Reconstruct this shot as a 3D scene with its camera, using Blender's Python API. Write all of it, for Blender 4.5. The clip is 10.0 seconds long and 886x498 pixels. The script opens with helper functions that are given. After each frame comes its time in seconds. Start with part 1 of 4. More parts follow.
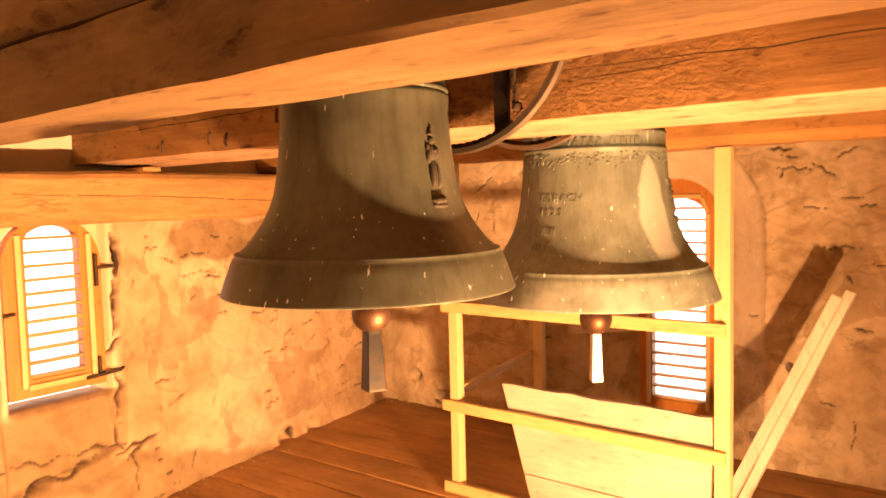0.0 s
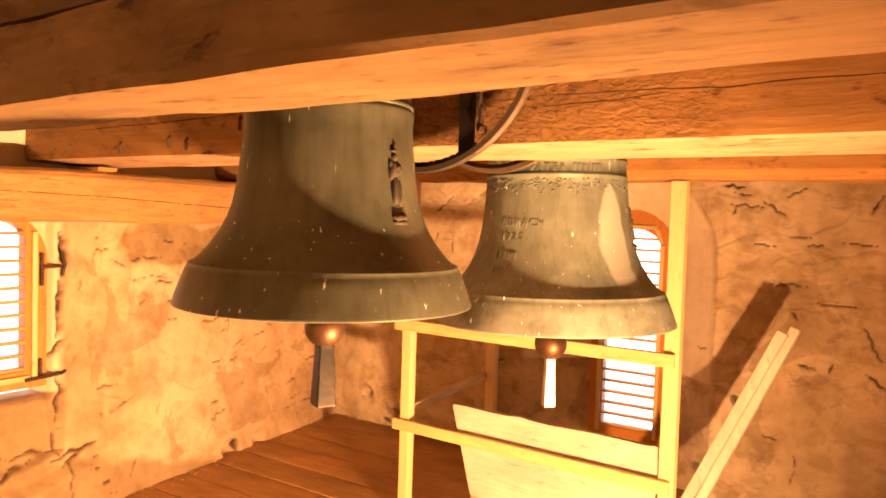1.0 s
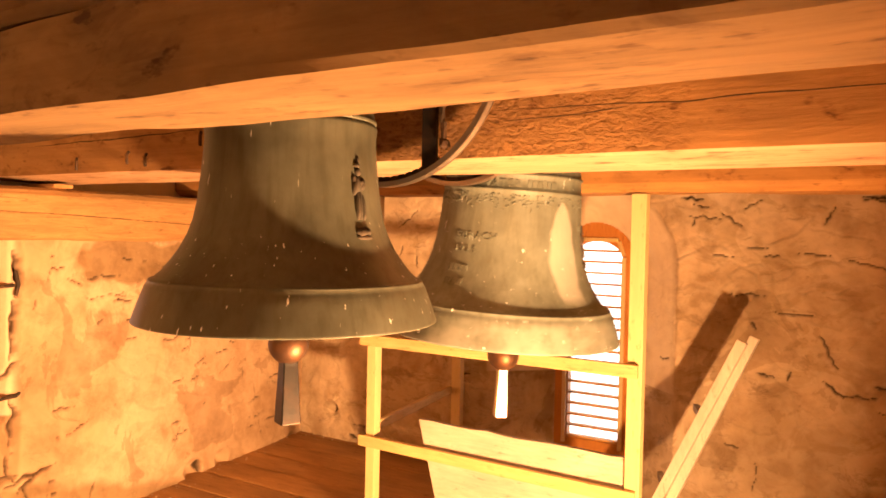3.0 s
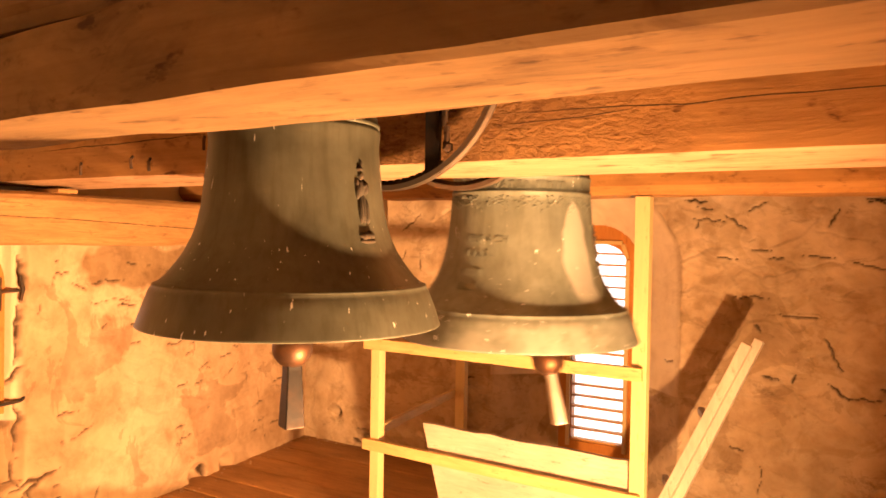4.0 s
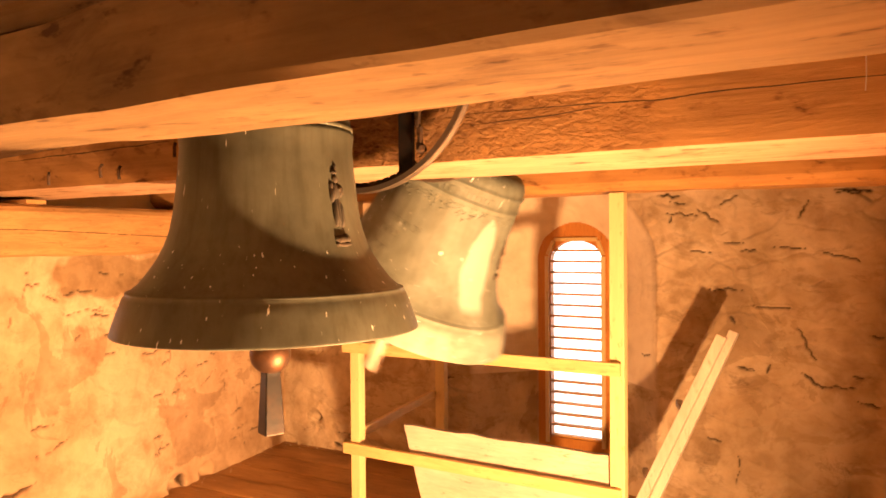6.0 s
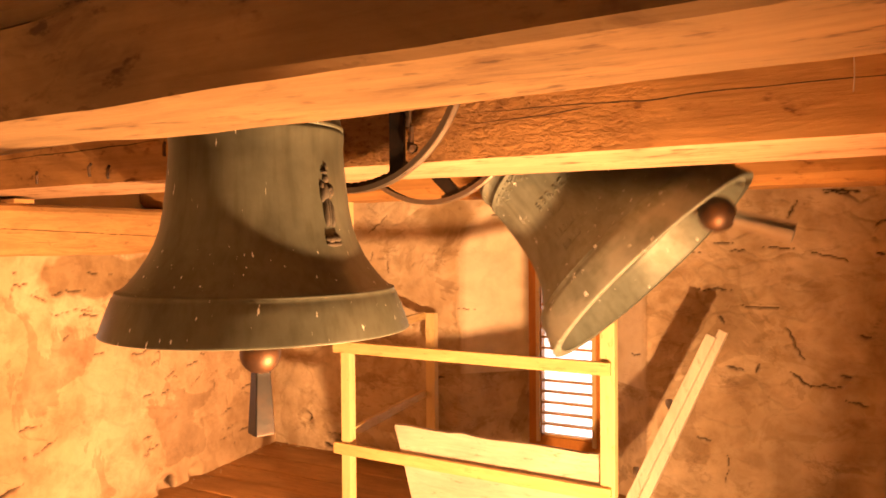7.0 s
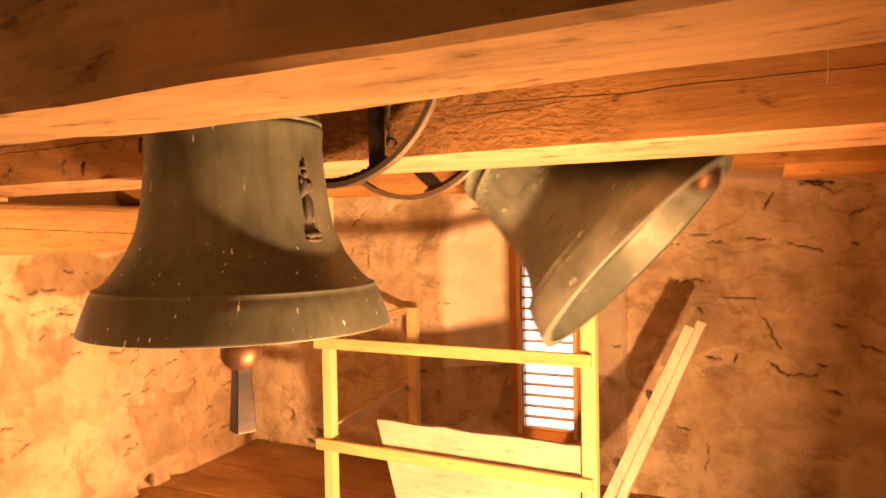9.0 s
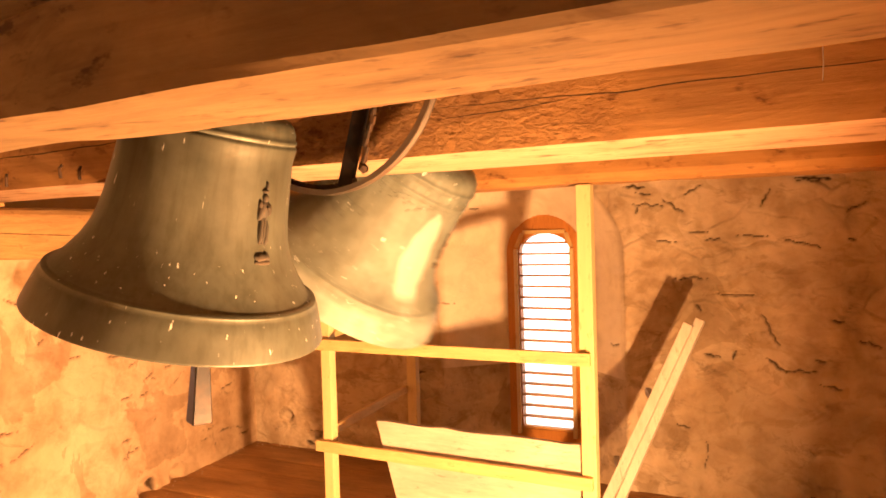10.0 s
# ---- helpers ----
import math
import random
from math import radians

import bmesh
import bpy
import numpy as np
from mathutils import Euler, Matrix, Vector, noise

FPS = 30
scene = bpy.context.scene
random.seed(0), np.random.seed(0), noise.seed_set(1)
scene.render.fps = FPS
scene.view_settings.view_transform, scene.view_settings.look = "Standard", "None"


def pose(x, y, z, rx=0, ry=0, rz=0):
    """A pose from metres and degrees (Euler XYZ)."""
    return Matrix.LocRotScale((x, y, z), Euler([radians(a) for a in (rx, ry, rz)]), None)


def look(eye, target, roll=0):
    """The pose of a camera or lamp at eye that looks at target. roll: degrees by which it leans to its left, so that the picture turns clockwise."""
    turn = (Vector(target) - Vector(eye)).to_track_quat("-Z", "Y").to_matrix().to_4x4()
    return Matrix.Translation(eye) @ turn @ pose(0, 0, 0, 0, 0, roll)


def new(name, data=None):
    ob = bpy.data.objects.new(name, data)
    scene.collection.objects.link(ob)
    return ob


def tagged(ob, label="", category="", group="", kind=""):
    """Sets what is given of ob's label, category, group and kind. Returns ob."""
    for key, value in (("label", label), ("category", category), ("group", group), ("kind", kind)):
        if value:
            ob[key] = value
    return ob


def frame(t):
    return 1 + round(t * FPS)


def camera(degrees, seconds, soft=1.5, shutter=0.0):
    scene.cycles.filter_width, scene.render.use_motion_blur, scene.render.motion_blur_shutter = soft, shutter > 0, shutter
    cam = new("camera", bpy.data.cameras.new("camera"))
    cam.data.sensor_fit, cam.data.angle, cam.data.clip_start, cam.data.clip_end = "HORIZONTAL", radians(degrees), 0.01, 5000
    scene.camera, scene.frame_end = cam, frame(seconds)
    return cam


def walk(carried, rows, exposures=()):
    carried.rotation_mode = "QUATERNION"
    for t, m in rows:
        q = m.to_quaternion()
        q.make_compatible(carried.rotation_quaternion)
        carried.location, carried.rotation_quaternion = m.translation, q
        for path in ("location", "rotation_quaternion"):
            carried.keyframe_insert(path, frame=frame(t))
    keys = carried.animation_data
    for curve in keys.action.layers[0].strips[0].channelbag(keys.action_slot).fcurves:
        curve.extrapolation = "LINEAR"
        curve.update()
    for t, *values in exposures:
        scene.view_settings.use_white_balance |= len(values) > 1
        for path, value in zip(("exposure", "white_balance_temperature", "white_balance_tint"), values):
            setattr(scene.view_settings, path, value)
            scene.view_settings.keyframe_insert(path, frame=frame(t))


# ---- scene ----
cam = camera(61.7, 10.0, soft=1.7, shutter=0.5)
EYE = (0.0, 0.0, 1.6)


def aim(yaw, pitch, roll):
    y, p = radians(yaw), radians(pitch)
    way = Vector((-math.sin(y) * math.cos(p), math.cos(y) * math.cos(p), math.sin(p)))
    return look(EYE, Vector(EYE) + way, roll)


# seconds, yaw to the left of +y, pitch, lean to the left
PATH = [
    (0.0, 36.84, -3.94, -1.43),
    (0.5, 35.83, -2.67, 0.57),
    (1.0, 33.61, -2.50, 1.79),
    (1.5, 32.26, -2.12, 2.55),
    (2.0, 31.25, -1.84, 1.45),
    (2.5, 30.88, -1.54, 1.17),
    (4.0, 31.16, -1.07, 1.02),
    (4.5, 31.17, -0.95, 0.26),
    (5.0, 31.42, -0.89, 0.82),
    (5.5, 30.16, -0.96, 0.07),
    (7.0, 28.61, -1.02, -0.47),
    (7.5, 28.02, -1.09, -0.24),
    (8.0, 27.74, -1.23, -0.32),
    (8.5, 27.33, -1.37, -0.47),
    (9.0, 27.11, -1.47, -1.04),
    (9.5, 26.91, -1.42, -1.51),
    (10.0, 26.94, -1.45, -1.65),
]
walk(cam, [(t, aim(*a)) for t, *a in PATH])

# ---------------------------------------------------------------- world and light
world = bpy.data.worlds.new("sky")
scene.world = world
world.use_nodes = True
wn = world.node_tree.nodes
sky = wn.new("ShaderNodeTexSky")
sky.sky_type, sky.sun_disc = "NISHITA", False
sky.sun_elevation, sky.sun_rotation = radians(38), radians(20)
world.node_tree.links.new(sky.outputs[0], wn["Background"].inputs[0])
wn["Background"].inputs[1].default_value = 0.6
scene.view_settings.exposure = 0.0


# a warm flood light low on the floor, facing the bells and the left wall
lamp = bpy.data.lights.new("flood_light", "AREA")
lamp.shape, lamp.size, lamp.size_y = "RECTANGLE", 0.14, 0.10
lamp.spread = radians(166)
lamp.energy, lamp.color = 415, (1.0, 0.445, 0.157)
new("flood_light", lamp).matrix_world = look((0.13, 1.46, 0.22), (-0.87, 1.53, 0.375))


# ---------------------------------------------------------------- materials


def shader(name):
    m = bpy.data.materials.new(name)
    m.use_nodes = True
    n, l = m.node_tree.nodes, m.node_tree.links
    return m, n, l, n["Principled BSDF"]


def ramp(n, stops):
    r = n.new("ShaderNodeValToRGB")
    e = r.color_ramp.elements
    while len(e) < len(stops):
        e.new(0.5)
    for k, (p, c) in enumerate(stops):
        e[k].position, e[k].color = p, (*c, 1)
    return r


def noise_tex(n, l, vec, scale, detail=5, rough=0.6, dist=0.0):
    t = n.new("ShaderNodeTexNoise")
    t.inputs["Scale"].default_value, t.inputs["Detail"].default_value = scale, detail
    t.inputs["Roughness"].default_value, t.inputs["Distortion"].default_value = rough, dist
    if vec is not None:
        l.new(vec, t.inputs["Vector"])
    return t.outputs["Fac"]


def mapped(n, l, scale=(1, 1, 1), out="Object"):
    c, m = n.new("ShaderNodeTexCoord"), n.new("ShaderNodeMapping")
    m.inputs["Scale"].default_value = scale
    l.new(c.outputs[out], m.inputs["Vector"])
    return m.outputs["Vector"]


def mix(n, l, kind, fac, a, b):
    m = n.new("ShaderNodeMix")
    m.data_type, m.blend_type = "RGBA", kind
    for sock, v in ((m.inputs[0], fac), (m.inputs[6], a), (m.inputs[7], b)):
        if isinstance(v, bpy.types.NodeSocket):
            l.new(v, sock)
        elif isinstance(v, tuple):
            sock.default_value = (*v, 1)
        else:
            sock.default_value = v
    return m.outputs[2]


def bumped(n, l, p, height, strength, distance, under=None):
    b = n.new("ShaderNodeBump")
    b.inputs["Strength"].default_value, b.inputs["Distance"].default_value = strength, distance
    l.new(height, b.inputs["Height"])
    if under:
        l.new(under, b.inputs["Normal"])
    l.new(b.outputs[0], p.inputs["Normal"])
    return b.outputs[0]


def wood(name, dark, light, along="x", rough=0.75, knots=True, bump=0.35, stain=0.5, vary=0.25, checks=0.0):
    """Timber with grain along one object axis."""
    m, n, l, p = shader(name)
    k = {"x": (1, 9, 9), "y": (9, 1, 9), "z": (9, 9, 1)}[along]
    v = mapped(n, l, k)
    info = n.new("ShaderNodeObjectInfo")
    shift = n.new("ShaderNodeVectorMath")
    shift.operation = "ADD"
    l.new(v, shift.inputs[0])
    sc = n.new("ShaderNodeMath")
    sc.operation = "MULTIPLY"
    sc.inputs[1].default_value = 37.0
    l.new(info.outputs["Random"], sc.inputs[0])
    l.new(sc.outputs[0], shift.inputs[1])
    g = noise_tex(n, l, shift.outputs[0], 3.4, 9, 0.72, 0.9)
    r = ramp(n, [(0.28, dark), (0.5, tuple((a + b) / 2 for a, b in zip(dark, light))), (0.72, light)])
    l.new(g, r.inputs[0])
    blot = noise_tex(n, l, mapped(n, l, tuple(1.0 if q == 1 else 2.2 for q in k)), 1.7, 4, 0.6)
    rb = ramp(n, [(0.35, (1 - stain,) * 3), (0.62, (1, 1, 1))])
    l.new(blot, rb.inputs[0])
    col = mix(n, l, "MULTIPLY", 1.0, r.outputs[0], rb.outputs[0])
    spk = noise_tex(n, l, mapped(n, l, tuple(7.0 if q == 1 else q * 2.4 for q in k)), 1.6, 5, 0.7, 0.4)
    rk = ramp(n, [(0.30, (0.55, 0.48, 0.42)), (0.42, (1, 1, 1))])
    l.new(spk, rk.inputs[0])
    col = mix(n, l, "MULTIPLY", 0.8, col, rk.outputs[0])
    hv = n.new("ShaderNodeHueSaturation")
    mp = n.new("ShaderNodeMapRange")
    mp.inputs["To Min"].default_value, mp.inputs["To Max"].default_value = 1 - vary, 1 + vary
    l.new(info.outputs["Random"], mp.inputs[0])
    l.new(mp.outputs[0], hv.inputs["Value"])
    l.new(col, hv.inputs["Color"])
    l.new(hv.outputs[0], p.inputs["Base Color"])
    p.inputs["Roughness"].default_value = rough
    ln = noise_tex(n, l, mapped(n, l, tuple(q * 0.7 if q == 1 else q * 0.8 for q in k)), 1.3, 5, 0.6, 0.5)
    rl = ramp(n, [(0.485, (1, 1, 1)), (0.498, (0.25, 0.2, 0.16)), (0.503, (0.25, 0.2, 0.16)), (0.514, (1, 1, 1))])
    l.new(ln, rl.inputs[0])
    gt = ramp(n, [(0.52, (0, 0, 0)), (0.58, (1, 1, 1))])
    l.new(blot, gt.inputs[0])
    chk = mix(n, l, "MIX", gt.outputs[0], (1.0, 1.0, 1.0), rl.outputs[0])
    l.new(mix(n, l, "MULTIPLY", checks, col, chk), hv.inputs["Color"])
    fine = noise_tex(n, l, mapped(n, l, tuple(q * 3 if q == 1 else q * 4 for q in k)), 3.0, 4, 0.7)
    b1 = bumped(n, l, p, g, bump, 0.012)
    bumped(n, l, p, fine, bump * 0.6, 0.004, b1)
    return m


def timber(name, dark, light, eaten=None, bump=0.3):
    """Old squared timber lying along x: soft mottling, faint grain, specks and a few knots; eaten: the stretch of x that is worm-worn."""
    m, n, l, p = shader(name)
    info = n.new("ShaderNodeObjectInfo")
    base = mapped(n, l)
    shift = n.new("ShaderNodeVectorMath")
    shift.operation = "MULTIPLY_ADD"
    l.new(info.outputs["Random"], shift.inputs[0])
    shift.inputs[1].default_value = (17.0, 9.0, 13.0)
    l.new(base, shift.inputs[2])

    def scaled(x, y, z):
        q = n.new("ShaderNodeMapping")
        q.inputs["Scale"].default_value = (x, y, z)
        l.new(shift.outputs[0], q.inputs["Vector"])
        return q.outputs["Vector"]

    def tone(fac, a, b, low, high=(1, 1, 1)):
        r = ramp(n, [(a, low), (b, high)])
        l.new(fac, r.inputs[0])
        return r.outputs[0]

    mott = noise_tex(n, l, scaled(1.5, 4.5, 4.5), 1.6, 7, 0.62, 0.5)
    r = ramp(n, [(0.30, dark), (0.50, tuple((a + b) / 2 for a, b in zip(dark, light))), (0.70, light)])
    l.new(mott, r.inputs[0])
    grain = noise_tex(n, l, scaled(1.2, 34, 34), 1.5, 5, 0.65, 0.25)
    col = mix(n, l, "MULTIPLY", 0.55, r.outputs[0], tone(grain, 0.36, 0.6, (0.70, 0.66, 0.60)))
    blot = noise_tex(n, l, scaled(2.6, 6.5, 6.5), 1.5, 4, 0.65, 0.8)
    spots = noise_tex(n, l, scaled(15, 34, 34), 1.0, 3, 0.6)
    col = mix(n, l, "MULTIPLY", 0.7, col, tone(blot, 0.33, 0.45, (0.52, 0.42, 0.34)))
    near = tone(blot, 0.38, 0.56, (1, 1, 1), (0, 0, 0))
    col = mix(n, l, "MULTIPLY", near, col, tone(spots, 0.34, 0.43, (0.36, 0.26, 0.19)))
    knot = n.new("ShaderNodeTexVoronoi")
    l.new(scaled(3.4, 6.0, 6.0), knot.inputs["Vector"])
    knot.inputs["Scale"].default_value = 0.8
    rk = ramp(n, [(0.05, (0.34, 0.22, 0.15)), (0.075, (0.75, 0.62, 0.5)), (0.09, (0.5, 0.36, 0.26)), (0.13, (1, 1, 1))])
    l.new(knot.outputs["Distance"], rk.inputs[0])
    col = mix(n, l, "MULTIPLY", 0.75, col, rk.outputs[0])
    fine = noise_tex(n, l, scaled(20, 90, 90), 1.0, 4, 0.7)
    b = bumped(n, l, p, mott, bump, 0.012)
    b = bumped(n, l, p, grain, bump * 0.7, 0.006, b)
    if eaten:
        sep = n.new("ShaderNodeSeparateXYZ")
        l.new(base, sep.inputs[0])
        zone = n.new("ShaderNodeMapRange")
        zone.inputs["From Min"].default_value, zone.inputs["From Max"].default_value = eaten
        l.new(sep.outputs[0], zone.inputs[0])
        sound = n.new("ShaderNodeMapRange")
        sound.inputs["From Min"].default_value, sound.inputs["From Max"].default_value = -2.2, -1.7
        l.new(sep.outputs[0], sound.inputs[0])
        both = n.new("ShaderNodeMath")
        both.operation = "MULTIPLY"
        l.new(zone.outputs[0], both.inputs[0])
        l.new(sound.outputs[0], both.inputs[1])
        pits = noise_tex(n, l, scaled(30, 62, 62), 1.0, 5, 0.7, 0.35)
        deep = mix(n, l, "MIX", both.outputs[0], (0.6, 0.6, 0.6), tone(pits, 0.36, 0.58, (0, 0, 0)))
        b = bumped(n, l, p, deep, 0.9, 0.014, b)
        holes = mix(n, l, "MIX", both.outputs[0], (1.0, 1.0, 1.0), tone(pits, 0.33, 0.47, (0.42, 0.28, 0.18)))
        col = mix(n, l, "MULTIPLY", 0.8, col, holes)
    l.new(col, p.inputs["Base Color"])
    p.inputs["Roughness"].default_value = 0.82
    bumped(n, l, p, fine, bump * 0.6, 0.003, b)
    return m


def plaster(name, cracks=0.25, blotch=0.75, cast=(1.0, 1.0, 1.0)):
    """Old lime plaster over rubble: pale coat, bare sandy patches, cracks, dirt."""
    m, n, l, p = shader(name)
    v = mapped(n, l)
    big = noise_tex(n, l, v, 1.3, 5, 0.55, 0.4)
    mid = noise_tex(n, l, v, 5.5, 6, 0.62, 0.3)
    fine = noise_tex(n, l, v, 60, 4, 0.7)
    r = ramp(n, [(0.32, (0.40, 0.315, 0.215)), (0.46, (0.53, 0.44, 0.32)), (0.60, (0.66, 0.58, 0.455)), (0.72, (0.57, 0.48, 0.36))])
    l.new(big, r.inputs[0])
    r2 = ramp(n, [(0.30, (0.62, 0.55, 0.48)), (0.55, (1, 1, 1))])
    l.new(mid, r2.inputs[0])
    col = mix(n, l, "MULTIPLY", 0.8, r.outputs[0], r2.outputs[0])
    pn = noise_tex(n, l, v, 1.9, 6, 0.6, 0.8)
    pr = ramp(n, [(0.575, (1, 1, 1)), (0.59, (0.66, 0.62, 0.58))])
    l.new(pn, pr.inputs[0])
    col = mix(n, l, "MULTIPLY", 0.7, col, pr.outputs[0])
    tint = ramp(n, [(0.40, (0.74, 0.69, 0.60)), (0.47, (1, 1, 1)), (0.60, (1.0, 0.97, 0.92))])
    l.new(noise_tex(n, l, mapped(n, l, (2.4, 2.4, 3.4)), 1.5, 7, 0.64, 1.0), tint.inputs[0])
    col = mix(n, l, "MULTIPLY", blotch, col, tint.outputs[0])
    line = noise_tex(n, l, mapped(n, l, (1.5, 1.5, 4.2)), 1.6, 6, 0.62, 0.7)
    cr = ramp(n, [(0.484, (1, 1, 1)), (0.497, (0, 0, 0)), (0.503, (0, 0, 0)), (0.514, (1, 1, 1))])
    l.new(line, cr.inputs[0])
    gate = ramp(n, [(0.54, (0, 0, 0)), (0.585, (1, 1, 1))])
    l.new(noise_tex(n, l, v, 4.5, 4, 0.6), gate.inputs[0])
    crack = mix(n, l, "MIX", gate.outputs[0], (1.0, 1.0, 1.0), cr.outputs[0])
    dirt = mix(n, l, "MIX", crack, (0.16, 0.105, 0.065), (1.0, 1.0, 1.0))
    col = mix(n, l, "MULTIPLY", cracks, col, dirt)
    # niche faces take a paler plaster colour
    lime = n.new("ShaderNodeAttribute")
    lime.attribute_name = "niche_pale"
    col = mix(n, l, "MIX", lime.outputs["Fac"], col, mix(n, l, "MULTIPLY", 0.4, (0.74, 0.67, 0.55), r2.outputs[0]))
    col = mix(n, l, "MULTIPLY", 1.0, col, cast)
    wear = n.new("ShaderNodeAttribute")
    wear.attribute_name = "bare"
    col = mix(n, l, "MIX", wear.outputs["Fac"], col, mix(n, l, "MULTIPLY", 1.0, r2.outputs[0], (0.27, 0.195, 0.105)))
    # cracks hold dark dirt; their depth's shade is put into the colour too
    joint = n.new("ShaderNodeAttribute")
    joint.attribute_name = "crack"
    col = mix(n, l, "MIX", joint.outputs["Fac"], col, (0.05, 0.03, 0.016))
    l.new(col, p.inputs["Base Color"])
    p.inputs["Roughness"].default_value = 0.93
    b = bumped(n, l, p, mid, 0.32, 0.03)
    b = bumped(n, l, p, crack, 0.4, 0.012, b)
    bumped(n, l, p, fine, 0.5, 0.004, b)
    return m


# made-up pale wall colour that throws lamp light back onto the beams
def bounce_white(name):
    m, n, l, p = shader(name)
    r = ramp(n, [(0.35, (0.66, 0.60, 0.50)), (0.6, (0.78, 0.74, 0.66))])
    l.new(noise_tex(n, l, mapped(n, l), 2.2, 6, 0.6), r.inputs[0])
    l.new(r.outputs[0], p.inputs["Base Color"])
    p.inputs["Roughness"].default_value = 0.95
    return m


def bronze(name, lime=1.0, tone=1.0, patch=None):
    """Weathered bell bronze: grey-green patina, darker streaks, pale lime runs; patch: painted light."""
    m, n, l, p = shader(name)
    v = mapped(n, l)
    big = noise_tex(n, l, v, 4.0, 5, 0.6)
    r = ramp(n, [(0.3, (0.047, 0.053, 0.043)), (0.55, (0.087, 0.101, 0.086)), (0.75, (0.125, 0.147, 0.133))])
    l.new(big, r.inputs[0])
    streak = noise_tex(n, l, mapped(n, l, (26, 26, 1.3)), 1.6, 4, 0.6)
    rs = ramp(n, [(0.35, (0.72, 0.70, 0.64)), (0.55, (1, 1, 1))])
    l.new(streak, rs.inputs[0])
    col = mix(n, l, "MULTIPLY", 0.7, r.outputs[0], rs.outputs[0])
    sp = noise_tex(n, l, mapped(n, l, (82, 82, 9)), 1.0, 2, 0.5)
    rp = ramp(n, [(0.712, (0, 0, 0)), (0.748, (1, 1, 1))])
    l.new(sp, rp.inputs[0])
    col = mix(n, l, "MIX", rp.outputs[0], col, (0.56 * lime, 0.60 * lime, 0.60 * lime))
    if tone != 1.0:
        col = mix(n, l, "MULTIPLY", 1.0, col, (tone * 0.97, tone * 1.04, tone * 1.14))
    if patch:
        # bright light painted into the colour as a pointed patch, and a paler lip
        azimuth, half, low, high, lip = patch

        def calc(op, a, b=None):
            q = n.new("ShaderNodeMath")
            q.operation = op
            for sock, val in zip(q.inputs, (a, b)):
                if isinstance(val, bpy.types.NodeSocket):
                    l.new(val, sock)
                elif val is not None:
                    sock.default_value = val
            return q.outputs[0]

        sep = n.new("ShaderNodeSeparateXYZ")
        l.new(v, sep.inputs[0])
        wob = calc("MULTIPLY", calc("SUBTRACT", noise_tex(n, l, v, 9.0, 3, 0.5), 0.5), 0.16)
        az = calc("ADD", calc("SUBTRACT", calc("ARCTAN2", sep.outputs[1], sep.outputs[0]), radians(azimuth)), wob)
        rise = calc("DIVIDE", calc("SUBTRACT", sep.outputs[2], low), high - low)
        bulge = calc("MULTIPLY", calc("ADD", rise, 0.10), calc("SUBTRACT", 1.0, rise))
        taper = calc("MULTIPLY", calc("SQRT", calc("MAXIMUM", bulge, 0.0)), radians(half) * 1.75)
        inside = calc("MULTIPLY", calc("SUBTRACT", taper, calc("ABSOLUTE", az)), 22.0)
        # mask of the painted light patch
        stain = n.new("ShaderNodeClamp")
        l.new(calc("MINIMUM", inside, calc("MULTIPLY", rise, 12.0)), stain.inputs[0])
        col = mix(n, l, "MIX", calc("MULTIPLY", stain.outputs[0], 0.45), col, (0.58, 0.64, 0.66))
        lr = ramp(n, [(0.40, (0, 0, 0)), (0.56, (1, 1, 1))])
        l.new(noise_tex(n, l, mapped(n, l, (5, 5, 9)), 1.0, 4, 0.6), lr.inputs[0])
        below = n.new("ShaderNodeClamp")
        l.new(calc("MULTIPLY", calc("SUBTRACT", lip, sep.outputs[2]), 30.0), below.inputs[0])
        col = mix(n, l, "MIX", calc("MULTIPLY", calc("MULTIPLY", below.outputs[0], lr.outputs[0]), 0.28), col, (0.45, 0.50, 0.50))
    l.new(col, p.inputs["Base Color"])
    p.inputs["Metallic"].default_value = 0.1 if patch else 0.22
    fine = noise_tex(n, l, v, 90, 4, 0.7)
    rr = n.new("ShaderNodeMapRange")
    rr.inputs["To Min"].default_value, rr.inputs["To Max"].default_value = (0.55, 0.72) if patch else (0.38, 0.58)
    l.new(big, rr.inputs[0])
    l.new(rr.outputs[0], p.inputs["Roughness"])
    b = bumped(n, l, p, fine, 0.18, 0.002)
    bumped(n, l, p, big, 0.15, 0.01, b)
    return m


def metal(name, colour, rough=0.45, rust=0.4, metallic=0.9):
    m, n, l, p = shader(name)
    v = mapped(n, l)
    g = noise_tex(n, l, v, 18, 6, 0.65)
    r = ramp(n, [(0.4, colour), (0.66, tuple(c * (1 - rust) + q * rust for c, q in zip(colour, (0.20, 0.09, 0.035))))])
    l.new(g, r.inputs[0])
    l.new(r.outputs[0], p.inputs["Base Color"])
    p.inputs["Metallic"].default_value, p.inputs["Roughness"].default_value = metallic, rough
    bumped(n, l, p, noise_tex(n, l, v, 70, 3, 0.6), 0.25, 0.002)
    return m


M_OAK = timber("old_oak", (0.120, 0.080, 0.039), (0.218, 0.152, 0.080))
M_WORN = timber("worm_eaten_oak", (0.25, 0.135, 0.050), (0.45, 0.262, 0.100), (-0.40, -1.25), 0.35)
M_PALER_OAK = timber("paler_oak", (0.34, 0.235, 0.150), (0.49, 0.350, 0.245), bump=0.2)
M_RED_OAK = timber("reddish_oak", (0.27, 0.140, 0.046), (0.43, 0.240, 0.080), bump=0.2)
M_OAK_Y = wood("old_oak_plate", (0.34, 0.19, 0.075), (0.60, 0.38, 0.17), "y", 0.8, stain=0.3, vary=0.05, checks=0.6)
